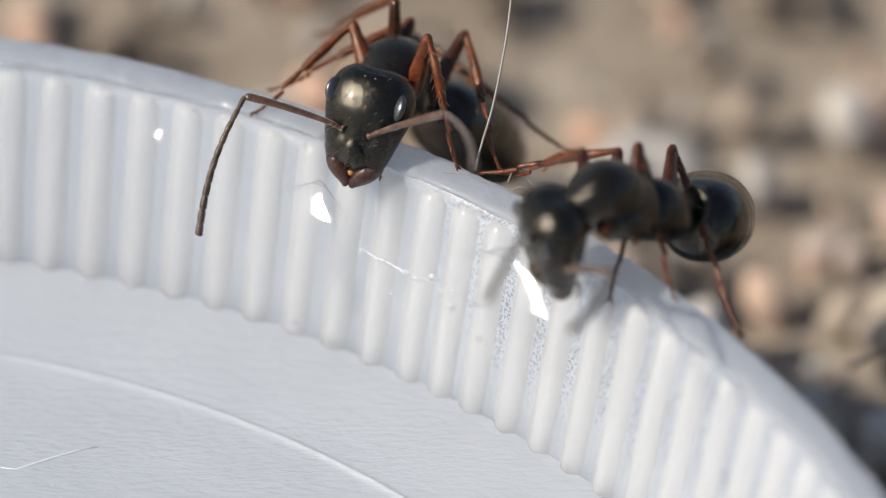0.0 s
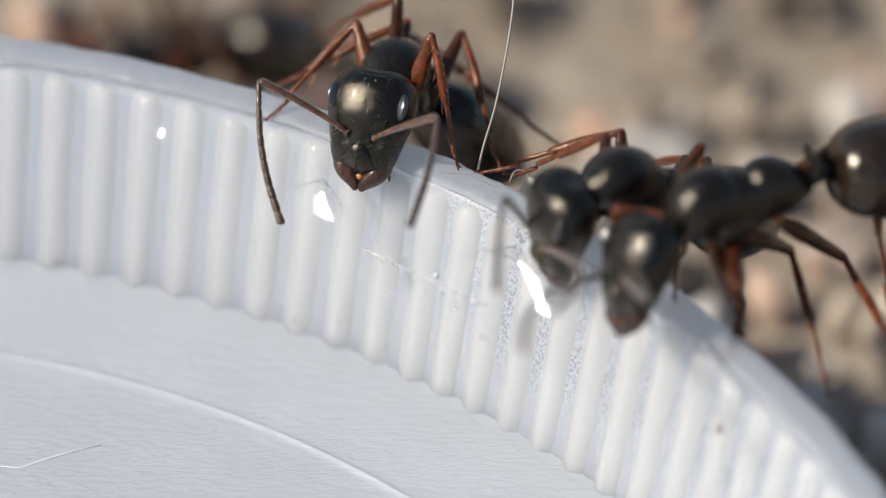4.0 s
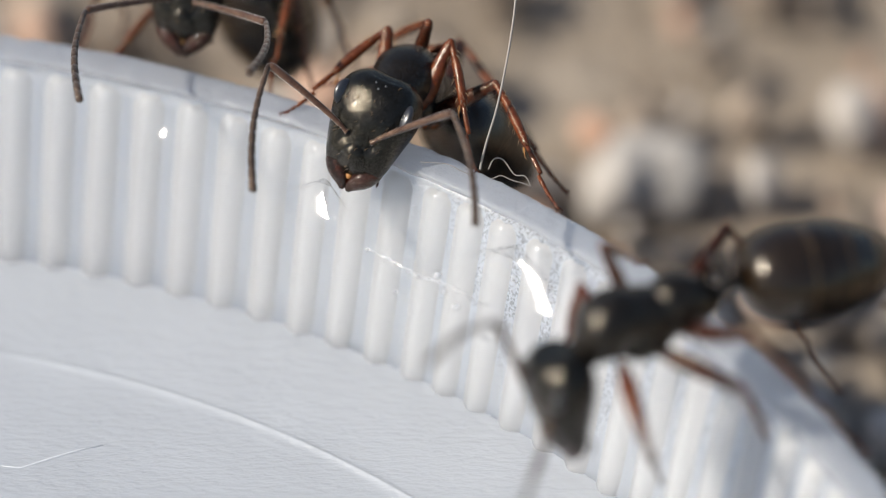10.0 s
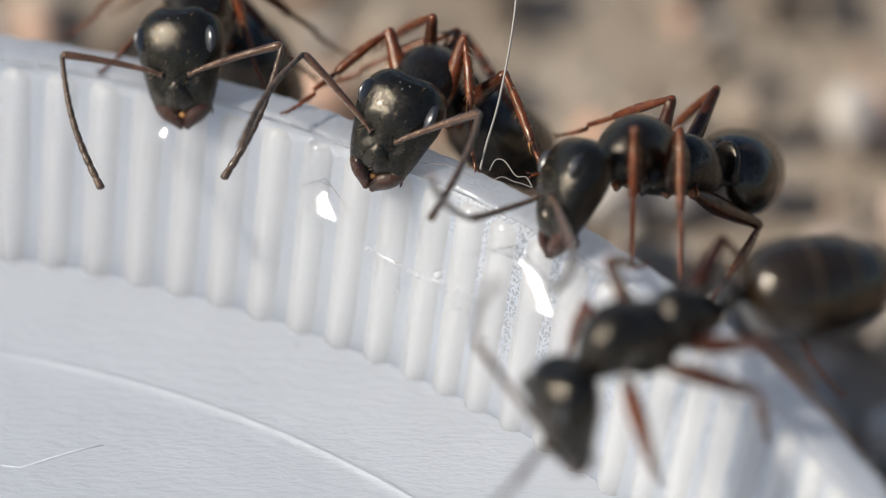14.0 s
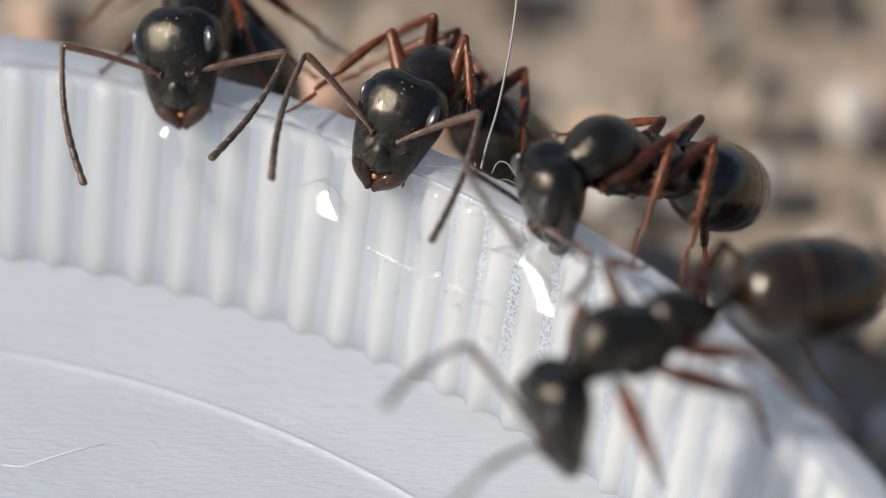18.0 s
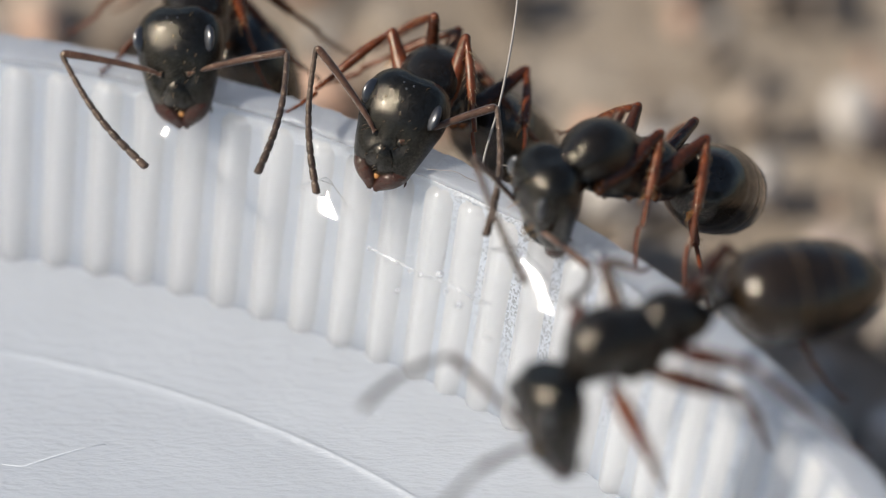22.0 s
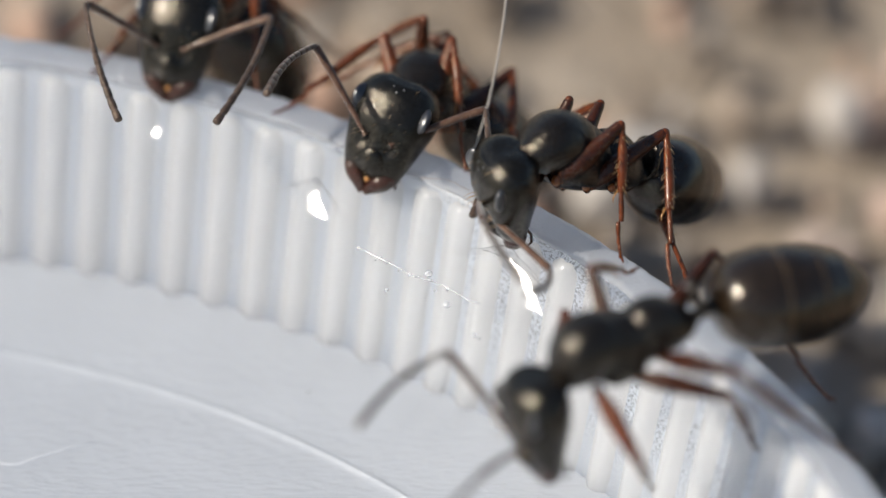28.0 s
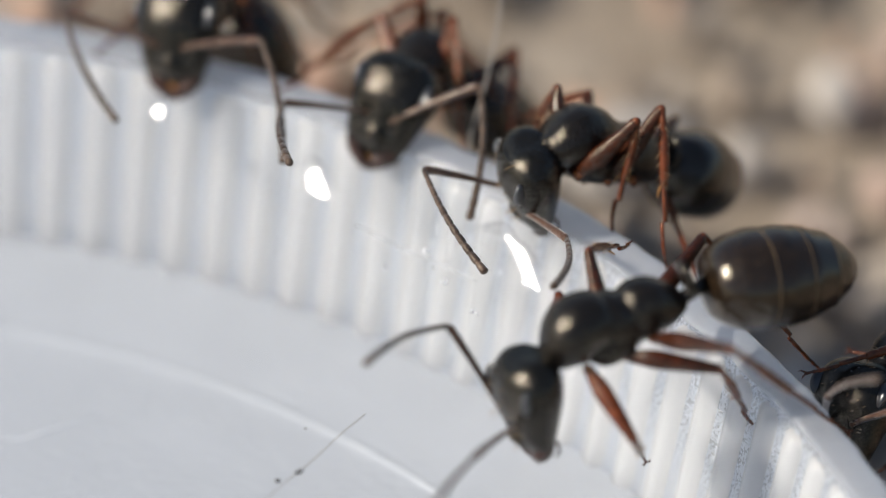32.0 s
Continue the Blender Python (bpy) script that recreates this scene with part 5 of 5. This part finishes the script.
    drive(ant_d,
        body=[(0, 19.913, 12.489, 8.342, 0.206, 0.165, -0.1, -0.959), (1, 17.342, 13.39, 8.842, 0.206, 0.165, -0.1, -0.959), (1.5, 15.048, 11.305, 9.769, 0.206, 0.165, -0.1, -0.959), (2, 17.708, 11.577, 8.465, 0.206, 0.165, -0.1, -0.959), (2.5, 14.106, 9.155, 9.669, 0.206, 0.165, -0.1, -0.959), (3, 15.334, 11.371, 7.741, 0.184, -0.051, -0.146, -0.971), (3.5, 14.619, 12.377, 9.51, 0.206, 0.165, -0.1, -0.959), (5.5, 13.501, 10.6, 9.386, 0.136, -0.069, -0.127, -0.98), (6, 13.981, 10.672, 9.106, 0.123, -0.091, -0.124, -0.98), (6.5, 15.152, 12.263, 8.842, 0.128, -0.082, -0.125, -0.98), (7, 13.868, 10.582, 8.962, 0.171, -0.017, -0.132, -0.976), (7.5, 13.733, 9.994, 9.669, 0.206, 0.165, -0.1, -0.959)] + [(8, 12.458, 9.591, 9.359, 0.206, 0.165, -0.1, -0.959), (8.5, 13.008, 9.69, 9.669, 0.206, 0.165, -0.1, -0.959), (9, 13.201, 9.409, 9.619, 0.206, 0.165, -0.1, -0.959), (10, 13.079, 9.36, 9.619, 0.206, 0.165, -0.1, -0.959), (13, 13.143, 9.044, 9.619, 0.206, 0.165, -0.1, -0.959), (17, 13.045, 8.983, 9.619, 0.206, 0.165, -0.1, -0.959), (20, 12.918, 8.9, 9.619, 0.206, 0.165, -0.1, -0.959), (25.5, 12.89, 8.907, 9.619, 0.206, 0.165, -0.1, -0.959), (27.5, 12.927, 8.898, 9.619, 0.206, 0.165, -0.1, -0.959), (28, 12.874, 8.778, 9.619, 0.206, 0.165, -0.1, -0.959), (29, 12.834, 8.815, 9.569, 0.206, 0.165, -0.1, -0.959), (30, 12.795, 8.799, 9.619, 0.206, 0.165, -0.1, -0.959)] + [(31, 12.794, 8.73, 9.619, 0.206, 0.165, -0.1, -0.959), (32, 12.807, 8.674, 9.619, 0.206, 0.165, -0.1, -0.959)],
        head=[(0, 0.95, -0.259, 0.093, 0.146), (1, 0.95, -0.259, 0.093, 0.146), (1.5, 0.823, -0.058, 0.566, 0.001), (2, 0.95, -0.259, 0.093, 0.146), (2.5, 0.823, -0.058, 0.566, 0.001), (3, 0.934, -0.275, 0.207, 0.093), (3.5, 0.95, 0.01, 0.277, 0.145), (5.5, 0.662, -0.069, 0.744, 0.058), (6, 0.645, -0.071, 0.757, 0.072), (6.5, 0.894, 0.017, 0.425, 0.14), (7, 0.813, -0.056, 0.578, 0.035), (7.5, 0.823, -0.058, 0.566, 0.001), (8, 0.868, -0.083, 0.479, -0.103), (8.5, 0.823, -0.058, 0.566, 0.001), (9, 0.823, -0.058, 0.566, 0.001), (10, 0.823, -0.058, 0.566, 0.001), (13, 0.823, -0.058, 0.566, 0.001), (17, 0.823, -0.058, 0.566, 0.001), (20, 0.823, -0.058, 0.566, 0.001)] + [(25.5, 0.823, -0.058, 0.566, 0.001), (27.5, 0.823, -0.058, 0.566, 0.001), (28, 0.823, -0.058, 0.566, 0.001), (29, 0.823, -0.058, 0.566, 0.001), (30, 0.823, -0.058, 0.566, 0.001), (31, 0.823, -0.058, 0.566, 0.001), (32, 0.823, -0.058, 0.566, 0.001)],
        whips=[[(0, 0.92, 0.19, 0.35, 0.65, 0.42, 0.63), (1.5, 0.21, 0.84, 0.49, -0.19, 0.77, 0.62), (2.5, 0.04, 0.79, 0.62, -0.1, 0.65, 0.75), (6, 0.22, 0.97, -0.14, -0.19, 0.77, 0.61), (8, -0, 0.91, 0.42, 0.07, 0.83, 0.55), (9, 0.02, 0.82, 0.58, -0.03, 0.72, 0.7), (20, -0.18, 0.45, 0.88, 0.16, 0.64, 0.75), (31, -0.2, 0.64, 0.74, 0.13, 0.62, 0.77), (32, -0.17, 0.62, 0.76, 0.13, 0.62, 0.77)],
            [(0, 0.88, -0.26, 0.4, 0.58, 0.16, 0.8), (1, 0.84, -0.11, 0.53, 0.65, 0.44, 0.62), (2, 0.76, -0.48, 0.44, 0.55, 0.17, 0.82), (2.5, -0.48, 0.72, 0.51, -0.03, 0.74, 0.67), (3.5, 0.51, 0.31, 0.8, 0.5, 0.7, 0.51), (5.5, -0.58, 0.61, 0.55, -0.14, 0.73, 0.67), (6, -0.95, 0.31, 0.04, -0.29, 0.77, 0.57), (7, -0.33, 0.53, 0.78, 0.24, 0.81, 0.53), (7.5, -0.57, 0.65, 0.51, -0.07, 0.76, 0.64), (8, -0.55, 0.5, 0.67, 0.05, 0.87, 0.49), (9, -0.96, -0.21, 0.18, -0.08, 0.58, 0.81), (10, -0.93, -0.19, 0.31, -0.18, 0.59, 0.79), (11, -0.95, -0.12, 0.3, -0.13, 0.56, 0.82), (11.5, -0.76, -0.59, 0.27, -0.06, 0.47, 0.88)] + [(12, -0.78, -0.58, 0.23, 0.22, 0.62, 0.75), (13, -0.81, -0.57, 0.16, -0.65, 0.21, 0.73), (14, -0.7, -0.61, 0.37, -0.77, 0.62, 0.16), (16.5, -0.73, -0.6, 0.33, -0.01, 0.67, 0.74), (17, -0.81, -0.53, 0.24, -0.16, 0.52, 0.84), (18, -0.7, -0.61, 0.37, 0.01, 0.51, 0.86), (19, -0.74, -0.6, 0.3, -0.19, 0.54, 0.82), (20, -0.69, -0.5, 0.52, 0.04, 0.46, 0.89), (21, -0.69, -0.49, 0.53, -0.15, 0.49, 0.86), (23, -0.63, -0.62, 0.47, 0.03, 0.45, 0.89), (25, -0.76, -0.29, 0.59, 0.02, 0.57, 0.82), (28, -0.7, -0.61, 0.37, 0.12, 0.46, 0.88), (28.5, -0.72, -0, 0.7, -0.31, 0.27, 0.91), (29, -0.79, -0.38, 0.49, 0.06, 0.27, 0.96)] + [(29.5, -0.71, -0.49, 0.51, 0.17, 0.44, 0.88), (30, -0.79, -0.58, 0.21, -0.13, 0.66, 0.74), (30.5, -0.77, -0.59, 0.24, -0.21, 0.37, 0.91), (31, -0.78, -0.58, 0.22, 0.01, 0.51, 0.86), (32, -0.75, -0.59, 0.29, -0.15, 0.48, 0.86)]],
        feet=[[(0, 16.97, 7.29, 6, 18.89, 11.04, 7.46), (0.9, 15.84, 9.74, 6.5, 16.54, 11.91, 7.79), (2, 15.16, 9.16, 7, 15.99, 10.68, 7.91), (2.5, 14.1, 8.56, 7.1, 14.31, 7.6, 8.79), (3.2, 14.35, 9.77, 7.1, 14.68, 11.69, 7.1), (5.5, 13.85, 10.13, 7.1, 13.82, 9.32, 8.87), (6.5, 13.85, 10.13, 7.1, 14.02, 12.02, 7.56), (7.5, 13.34, 8.97, 7.1, 13.45, 8.27, 8.92), (8.5, 13.33, 8.73, 7.1, 12.98, 8.02, 8.88), (27.5, 13.34, 8.51, 7.1, 13.1, 7.36, 8.66), (29, 13.37, 8.56, 7.1, 13.09, 7.43, 8.66), (31, 13.34, 8.52, 7.1, 13.11, 7.31, 8.61)],
            [(0, 15.6, 9.56, 6, 18.39, 11.77, 7.43), (0.9, 14.44, 12.06, 6.5, 15.89, 12.88, 7.69), (2, 13.76, 11.47, 7, 15.54, 11.76, 7.9), (2.5, 12.68, 10.51, 7.4, 13.38, 10.27, 9.2), (3.2, 12.93, 11.74, 7.4, 14.04, 12.1, 8.96), (5.5, 12.42, 12.12, 7.4, 12.7, 11.78, 9.3), (6.5, 12.42, 12.11, 7.4, 13.33, 12.29, 9.11), (7.5, 11.92, 10.93, 7.4, 12.58, 10.93, 9.23), (8.5, 11.91, 10.68, 7.4, 12.07, 10.72, 9.34), (27.5, 11.91, 10.46, 7.4, 12.07, 9.96, 9.28), (29, 11.92, 10.55, 7.4, 12.1, 9.97, 9.25), (31, 11.89, 10.52, 7.4, 12.06, 9.83, 9.22)],
            [(0, 18.56, 8.05, 6, 19.48, 11.02, 7.47), (0.9, 17.44, 10.51, 6.5, 16.79, 11.94, 8.18), (2, 16.75, 9.93, 7, 16.5, 12.14, 7.59), (2.5, 15.67, 9.21, 7.2, 15.58, 8.3, 9.31), (3.2, 15.93, 10.42, 7.2, 15.57, 12.68, 7.45), (5.5, 15.44, 10.79, 7.2, 14.82, 10.34, 9.37), (6.5, 15.43, 10.79, 7.2, 14.63, 10.87, 9.35), (7.5, 14.92, 9.62, 7.2, 14.84, 8.63, 9.27), (8.5, 14.91, 9.38, 7.2, 14.23, 8.45, 9.19), (27.5, 14.91, 9.16, 7.2, 14.41, 8.08, 9.17), (29, 14.96, 9.22, 7.2, 14.28, 8.26, 9.17), (31, 14.93, 9.19, 7.2, 14.35, 8.16, 9.17)],
            [(0, 16.9, 12.02, 6, 18.54, 12.51, 7.53), (0.9, 15.73, 14.6, 6.5, 16.06, 13.82, 8.64), (2, 15.04, 14, 7, 15.93, 12.58, 8.58), (2.5, 13.89, 11.7, 8.5, 13.78, 10.19, 10.23), (3.2, 14.15, 12.96, 8.5, 15.28, 11.04, 9.1), (5.5, 13.65, 13.33, 8.5, 13.17, 11.64, 9.98), (6.5, 13.64, 13.33, 8.5, 14.66, 11.5, 9.45), (7.5, 13.13, 12.13, 8.5, 12.96, 10.65, 10.25), (8.5, 13.12, 11.88, 8.5, 12.41, 10.56, 10.24), (27.5, 13.13, 11.66, 8.5, 12.44, 10.05, 9.99), (29, 13.15, 11.78, 8.5, 12.48, 10.12, 9.95), (31, 13.12, 11.76, 8.5, 12.48, 10.03, 9.88)],
            [(0, 19.88, 7.93, 6, 20.23, 10.74, 7.6), (0.9, 18.77, 10.39, 6.5, 18.26, 13.42, 6.9), (2, 18.07, 9.81, 7, 17.93, 12.89, 7.28), (2.5, 16.94, 8.4, 7.8, 15.49, 7.86, 10.49), (3.2, 17.22, 9.61, 7.8, 16.95, 12.59, 7.01), (5.5, 16.72, 9.97, 7.8, 14.84, 9.51, 10.22), (6.5, 16.72, 9.97, 7.8, 16.21, 12.95, 7.09), (7.5, 16.2, 8.81, 7.8, 14.95, 8.74, 10.64), (8.5, 16.19, 8.57, 7.8, 14.38, 8.25, 10.3), (27.5, 16.2, 8.35, 7.8, 14.41, 7.48, 10.18), (29, 16.26, 8.41, 7.8, 14.41, 7.57, 10.14), (31, 16.24, 8.37, 7.8, 14.46, 7.45, 10.17)],
            [(0, 19.59, 9.22, 6, 19.38, 11.39, 8.2), (0.9, 18.47, 11.71, 6.5, 17.56, 12.27, 9.41), (2, 17.77, 11.12, 7, 17, 13.87, 8.23), (2.5, 16.68, 10.39, 7.2, 15.43, 10.85, 10), (3.2, 16.95, 11.63, 7.2, 15.44, 13.1, 9.47), (5.5, 16.45, 12, 7.2, 14.69, 12.03, 9.75), (6.5, 16.45, 12, 7.2, 15.34, 13.79, 9.47), (7.5, 15.92, 10.82, 7.2, 14.8, 11.88, 9.88), (8.5, 15.91, 10.57, 7.2, 14.4, 11.44, 9.77), (27.5, 15.92, 10.35, 7.2, 14.28, 10.64, 9.81), (29, 15.98, 10.43, 7.2, 14.23, 10.51, 9.76), (31, 15.95, 10.4, 7.2, 14.18, 10.47, 9.74)]])
    drive(ant_e,
        body=[(0, 20, 11.057, 1.6, 0.247, -0.049, -0.037, -0.967), (0.4, 19.6, 11, 3.2, 0.247, -0.049, -0.037, -0.967), (1, 17.55, 10.85, 7, 0.247, -0.049, -0.037, -0.967), (1.5, 17.8, 11.2, 7.05, 0.247, -0.049, -0.037, -0.967), (2.1, 18, 11.3, 7.1, 0.247, -0.049, -0.037, -0.967), (2.7, 19.9, 11.05, 4, 0.247, -0.049, -0.037, -0.967), (3.2, 20.954, 11.057, 1.6, 0.247, -0.049, -0.037, -0.967), (28, 21.068, 10.962, 1.6, 0.247, -0.049, -0.037, -0.967), (28.6, 19.044, 10.929, 7.418, 0.247, -0.049, -0.037, -0.967), (29.3, 19.328, 10.298, 7.418, 0.247, -0.049, -0.037, -0.967), (30.5, 18.473, 10.882, 6.818, 0.247, -0.049, -0.037, -0.967), (32, 17.587, 10.781, 7.077, 0.247, -0.049, -0.037, -0.967)],
        head=[(0, 0.95, -0.043, 0.278, 0.135), (28, 0.95, -0.043, 0.278, 0.135), (28.6, 0.95, -0.043, 0.278, 0.135), (29.3, 0.95, -0.043, 0.278, 0.135), (30.5, 0.95, -0.043, 0.278, 0.135), (32, 0.883, -0.028, 0.37, 0.285)],
        whips=[[(0, 0.37, 0.17, 0.92, 0.49, 0.63, 0.6), (28, 0.36, 0.17, 0.92, 0.49, 0.63, 0.6), (30.5, -0.08, 0.45, 0.89, 0.49, 0.8, 0.35), (32, -0.18, 0.81, 0.56, 0.63, 0.54, 0.56)],
            [(0, 0.62, -0.12, 0.78, 0.6, 0.49, 0.63), (28, 0.62, -0.13, 0.78, 0.6, 0.49, 0.63), (30.5, 0.29, 0.17, 0.94, 0.37, 0.43, 0.82), (32, -0.02, 0.37, 0.93, -0.01, 0.66, 0.75)]],
        feet=[[(0, 19.11, 9.59, 0.15, 20.11, 11.25, 0.34), (0.3, 19.11, 9.59, 0.15, 20.11, 11.25, 0.34), (0.9, 16.77, 7.68, 7.5, 17.8, 9.22, 7.25), (2.2, 16.77, 7.68, 7.5, 17.8, 9.22, 7.25), (2.9, 19.11, 9.59, 0.15, 20.11, 11.25, 0.34), (28, 19.11, 9.59, 0.15, 20.11, 11.25, 0.34), (29, 16.57, 7.68, 7.5, 17.8, 9.22, 7.25)],
            [(0, 18.24, 11.93, 0.15, 19.06, 10.85, 1.55), (0.3, 18.24, 11.93, 0.15, 19.06, 10.85, 1.55), (0.9, 15.85, 9.67, 7.8, 17.32, 10.56, 7.31), (2.2, 15.85, 9.67, 7.8, 17.32, 10.56, 7.31), (2.9, 18.24, 11.93, 0.15, 19.06, 10.85, 1.55), (28, 18.24, 11.93, 0.15, 19.06, 10.85, 1.55), (29, 15.65, 9.67, 7.8, 17.32, 10.56, 7.31)],
            [(0, 19.91, 9.34, 0.15, 20.56, 11.55, 0.11), (0.3, 19.91, 9.34, 0.15, 20.56, 11.55, 0.11), (0.9, 17.67, 9.13, 6, 18.47, 11.18, 6.33), (2.2, 17.67, 9.13, 6, 18.47, 11.18, 6.33), (2.9, 19.91, 9.34, 0.15, 20.56, 11.55, 0.11), (28, 19.91, 9.34, 0.15, 20.56, 11.55, 0.11), (29, 17.47, 9.13, 6, 18.47, 11.18, 6.33)],
            [(0, 18.91, 12.43, 0.15, 19.57, 11.12, 1.93), (0.3, 18.91, 12.43, 0.15, 19.57, 11.12, 1.93), (0.9, 16.57, 11.1, 7, 18.22, 10.29, 8.09), (2.2, 16.57, 11.1, 7, 18.22, 10.29, 8.09), (2.9, 18.91, 12.43, 0.15, 19.57, 11.12, 1.93), (28, 18.91, 12.43, 0.15, 19.57, 11.12, 1.93), (29, 16.37, 11.1, 7, 18.22, 10.29, 8.09)],
            [(0, 21.01, 8.74, 0.15, 21, 11.79, -0.38), (0.3, 21.01, 8.74, 0.15, 21, 11.79, -0.38), (0.9, 18.87, 9.64, 5, 18.94, 9.34, 8.07), (2.2, 18.87, 9.64, 5, 18.94, 9.34, 8.07), (2.9, 21.01, 8.74, 0.15, 21, 11.79, -0.38), (28, 21.01, 8.74, 0.15, 21, 11.79, -0.38), (29, 18.67, 9.64, 5, 18.94, 9.34, 8.07)],
            [(0, 20.57, 12.55, 0.15, 20.64, 10.47, 2.44), (0.3, 20.57, 12.55, 0.15, 20.64, 10.47, 2.44), (0.9, 18.37, 13.56, 5, 17.92, 11.68, 7.45), (2.2, 18.37, 13.56, 5, 17.92, 11.68, 7.45), (2.9, 20.57, 12.55, 0.15, 20.64, 10.47, 2.44), (28, 20.57, 12.55, 0.15, 20.64, 10.47, 2.44), (29, 18.17, 13.56, 5, 17.92, 11.68, 7.45)]])
    walk(fibre_near, [(0, swing((0.011255, 0.014250, 0.008060), -24)), (5.9, swing((0.011200, 0.014222, 0.008060), -24)), (6.25, swing((0.010904, 0.014440, 0.008060), 0)), (7.2, swing((0.010911, 0.014427, 0.008060), 2)), (8, swing((0.010926, 0.014414, 0.008060), -4)), (8.8, swing((0.010921, 0.014414, 0.008060), -8)), (9.2, swing((0.010903, 0.014505, 0.008060), -26)), (32, swing((0.011090, 0.013987, 0.008060), -26))])
    walk(fibre_far, [(0, swing((0.000667, 0.000031, 0.000037), -168)), (5.9, swing((0.000667, 0.000031, 0.000037), -168)), (6, swing((0.000667, 0.000031, 0.000037), -120)), (6.1, swing((0.000667, 0.000031, 0.000037), -60)), (6.25, swing((0.000667, 0.000031, 0.000037), 0)), (7.2, swing((0.000667, 0.000031, 0.000037), 0)), (8, swing((0.000667, 0.000031, 0.000037), -3)), (8.8, swing((0.000667, 0.000031, 0.000037), -6)), (8.95, swing((0.000667, 0.000031, 0.000037), -60)), (9.1, swing((0.000667, 0.000031, 0.000037), -120)), (9.2, swing((0.000667, 0.000031, 0.000037), -166)), (32, swing((0.000667, 0.000031, 0.000037), -166))])
    walk(dust_speck, [(0, pose(0.008201, 0.011604, 0.007645)), (6, pose(0.008121, 0.011564, 0.007645)), (9, pose(0.008178, 0.011327, 0.007645)), (13, pose(0.008134, 0.011076, 0.007645)), (17, pose(0.008303, 0.010914, 0.007645)), (19, pose(0.008396, 0.010856, 0.007645)), (23, pose(0.008427, 0.010631, 0.007645)), (25.5, pose(0.008455, 0.010465, 0.007645)), (28, pose(0.008448, 0.009989, 0.007645)), (30, pose(0.008424, 0.009326, 0.007645)), (32, pose(0.008428, 0.008630, 0.007645))])
    walk(floating_thread, [(0, pose(0.008288, 0.001780, 0.007645)), (28, pose(0.008327, 0.002786, 0.007645)), (29.2, pose(0.008405, 0.007230, 0.007645)), (30, pose(0.008587, 0.007748, 0.007645)), (31, pose(0.008184, 0.007654, 0.007645)), (32, pose(0.008341, 0.007671, 0.007645))])


motions()
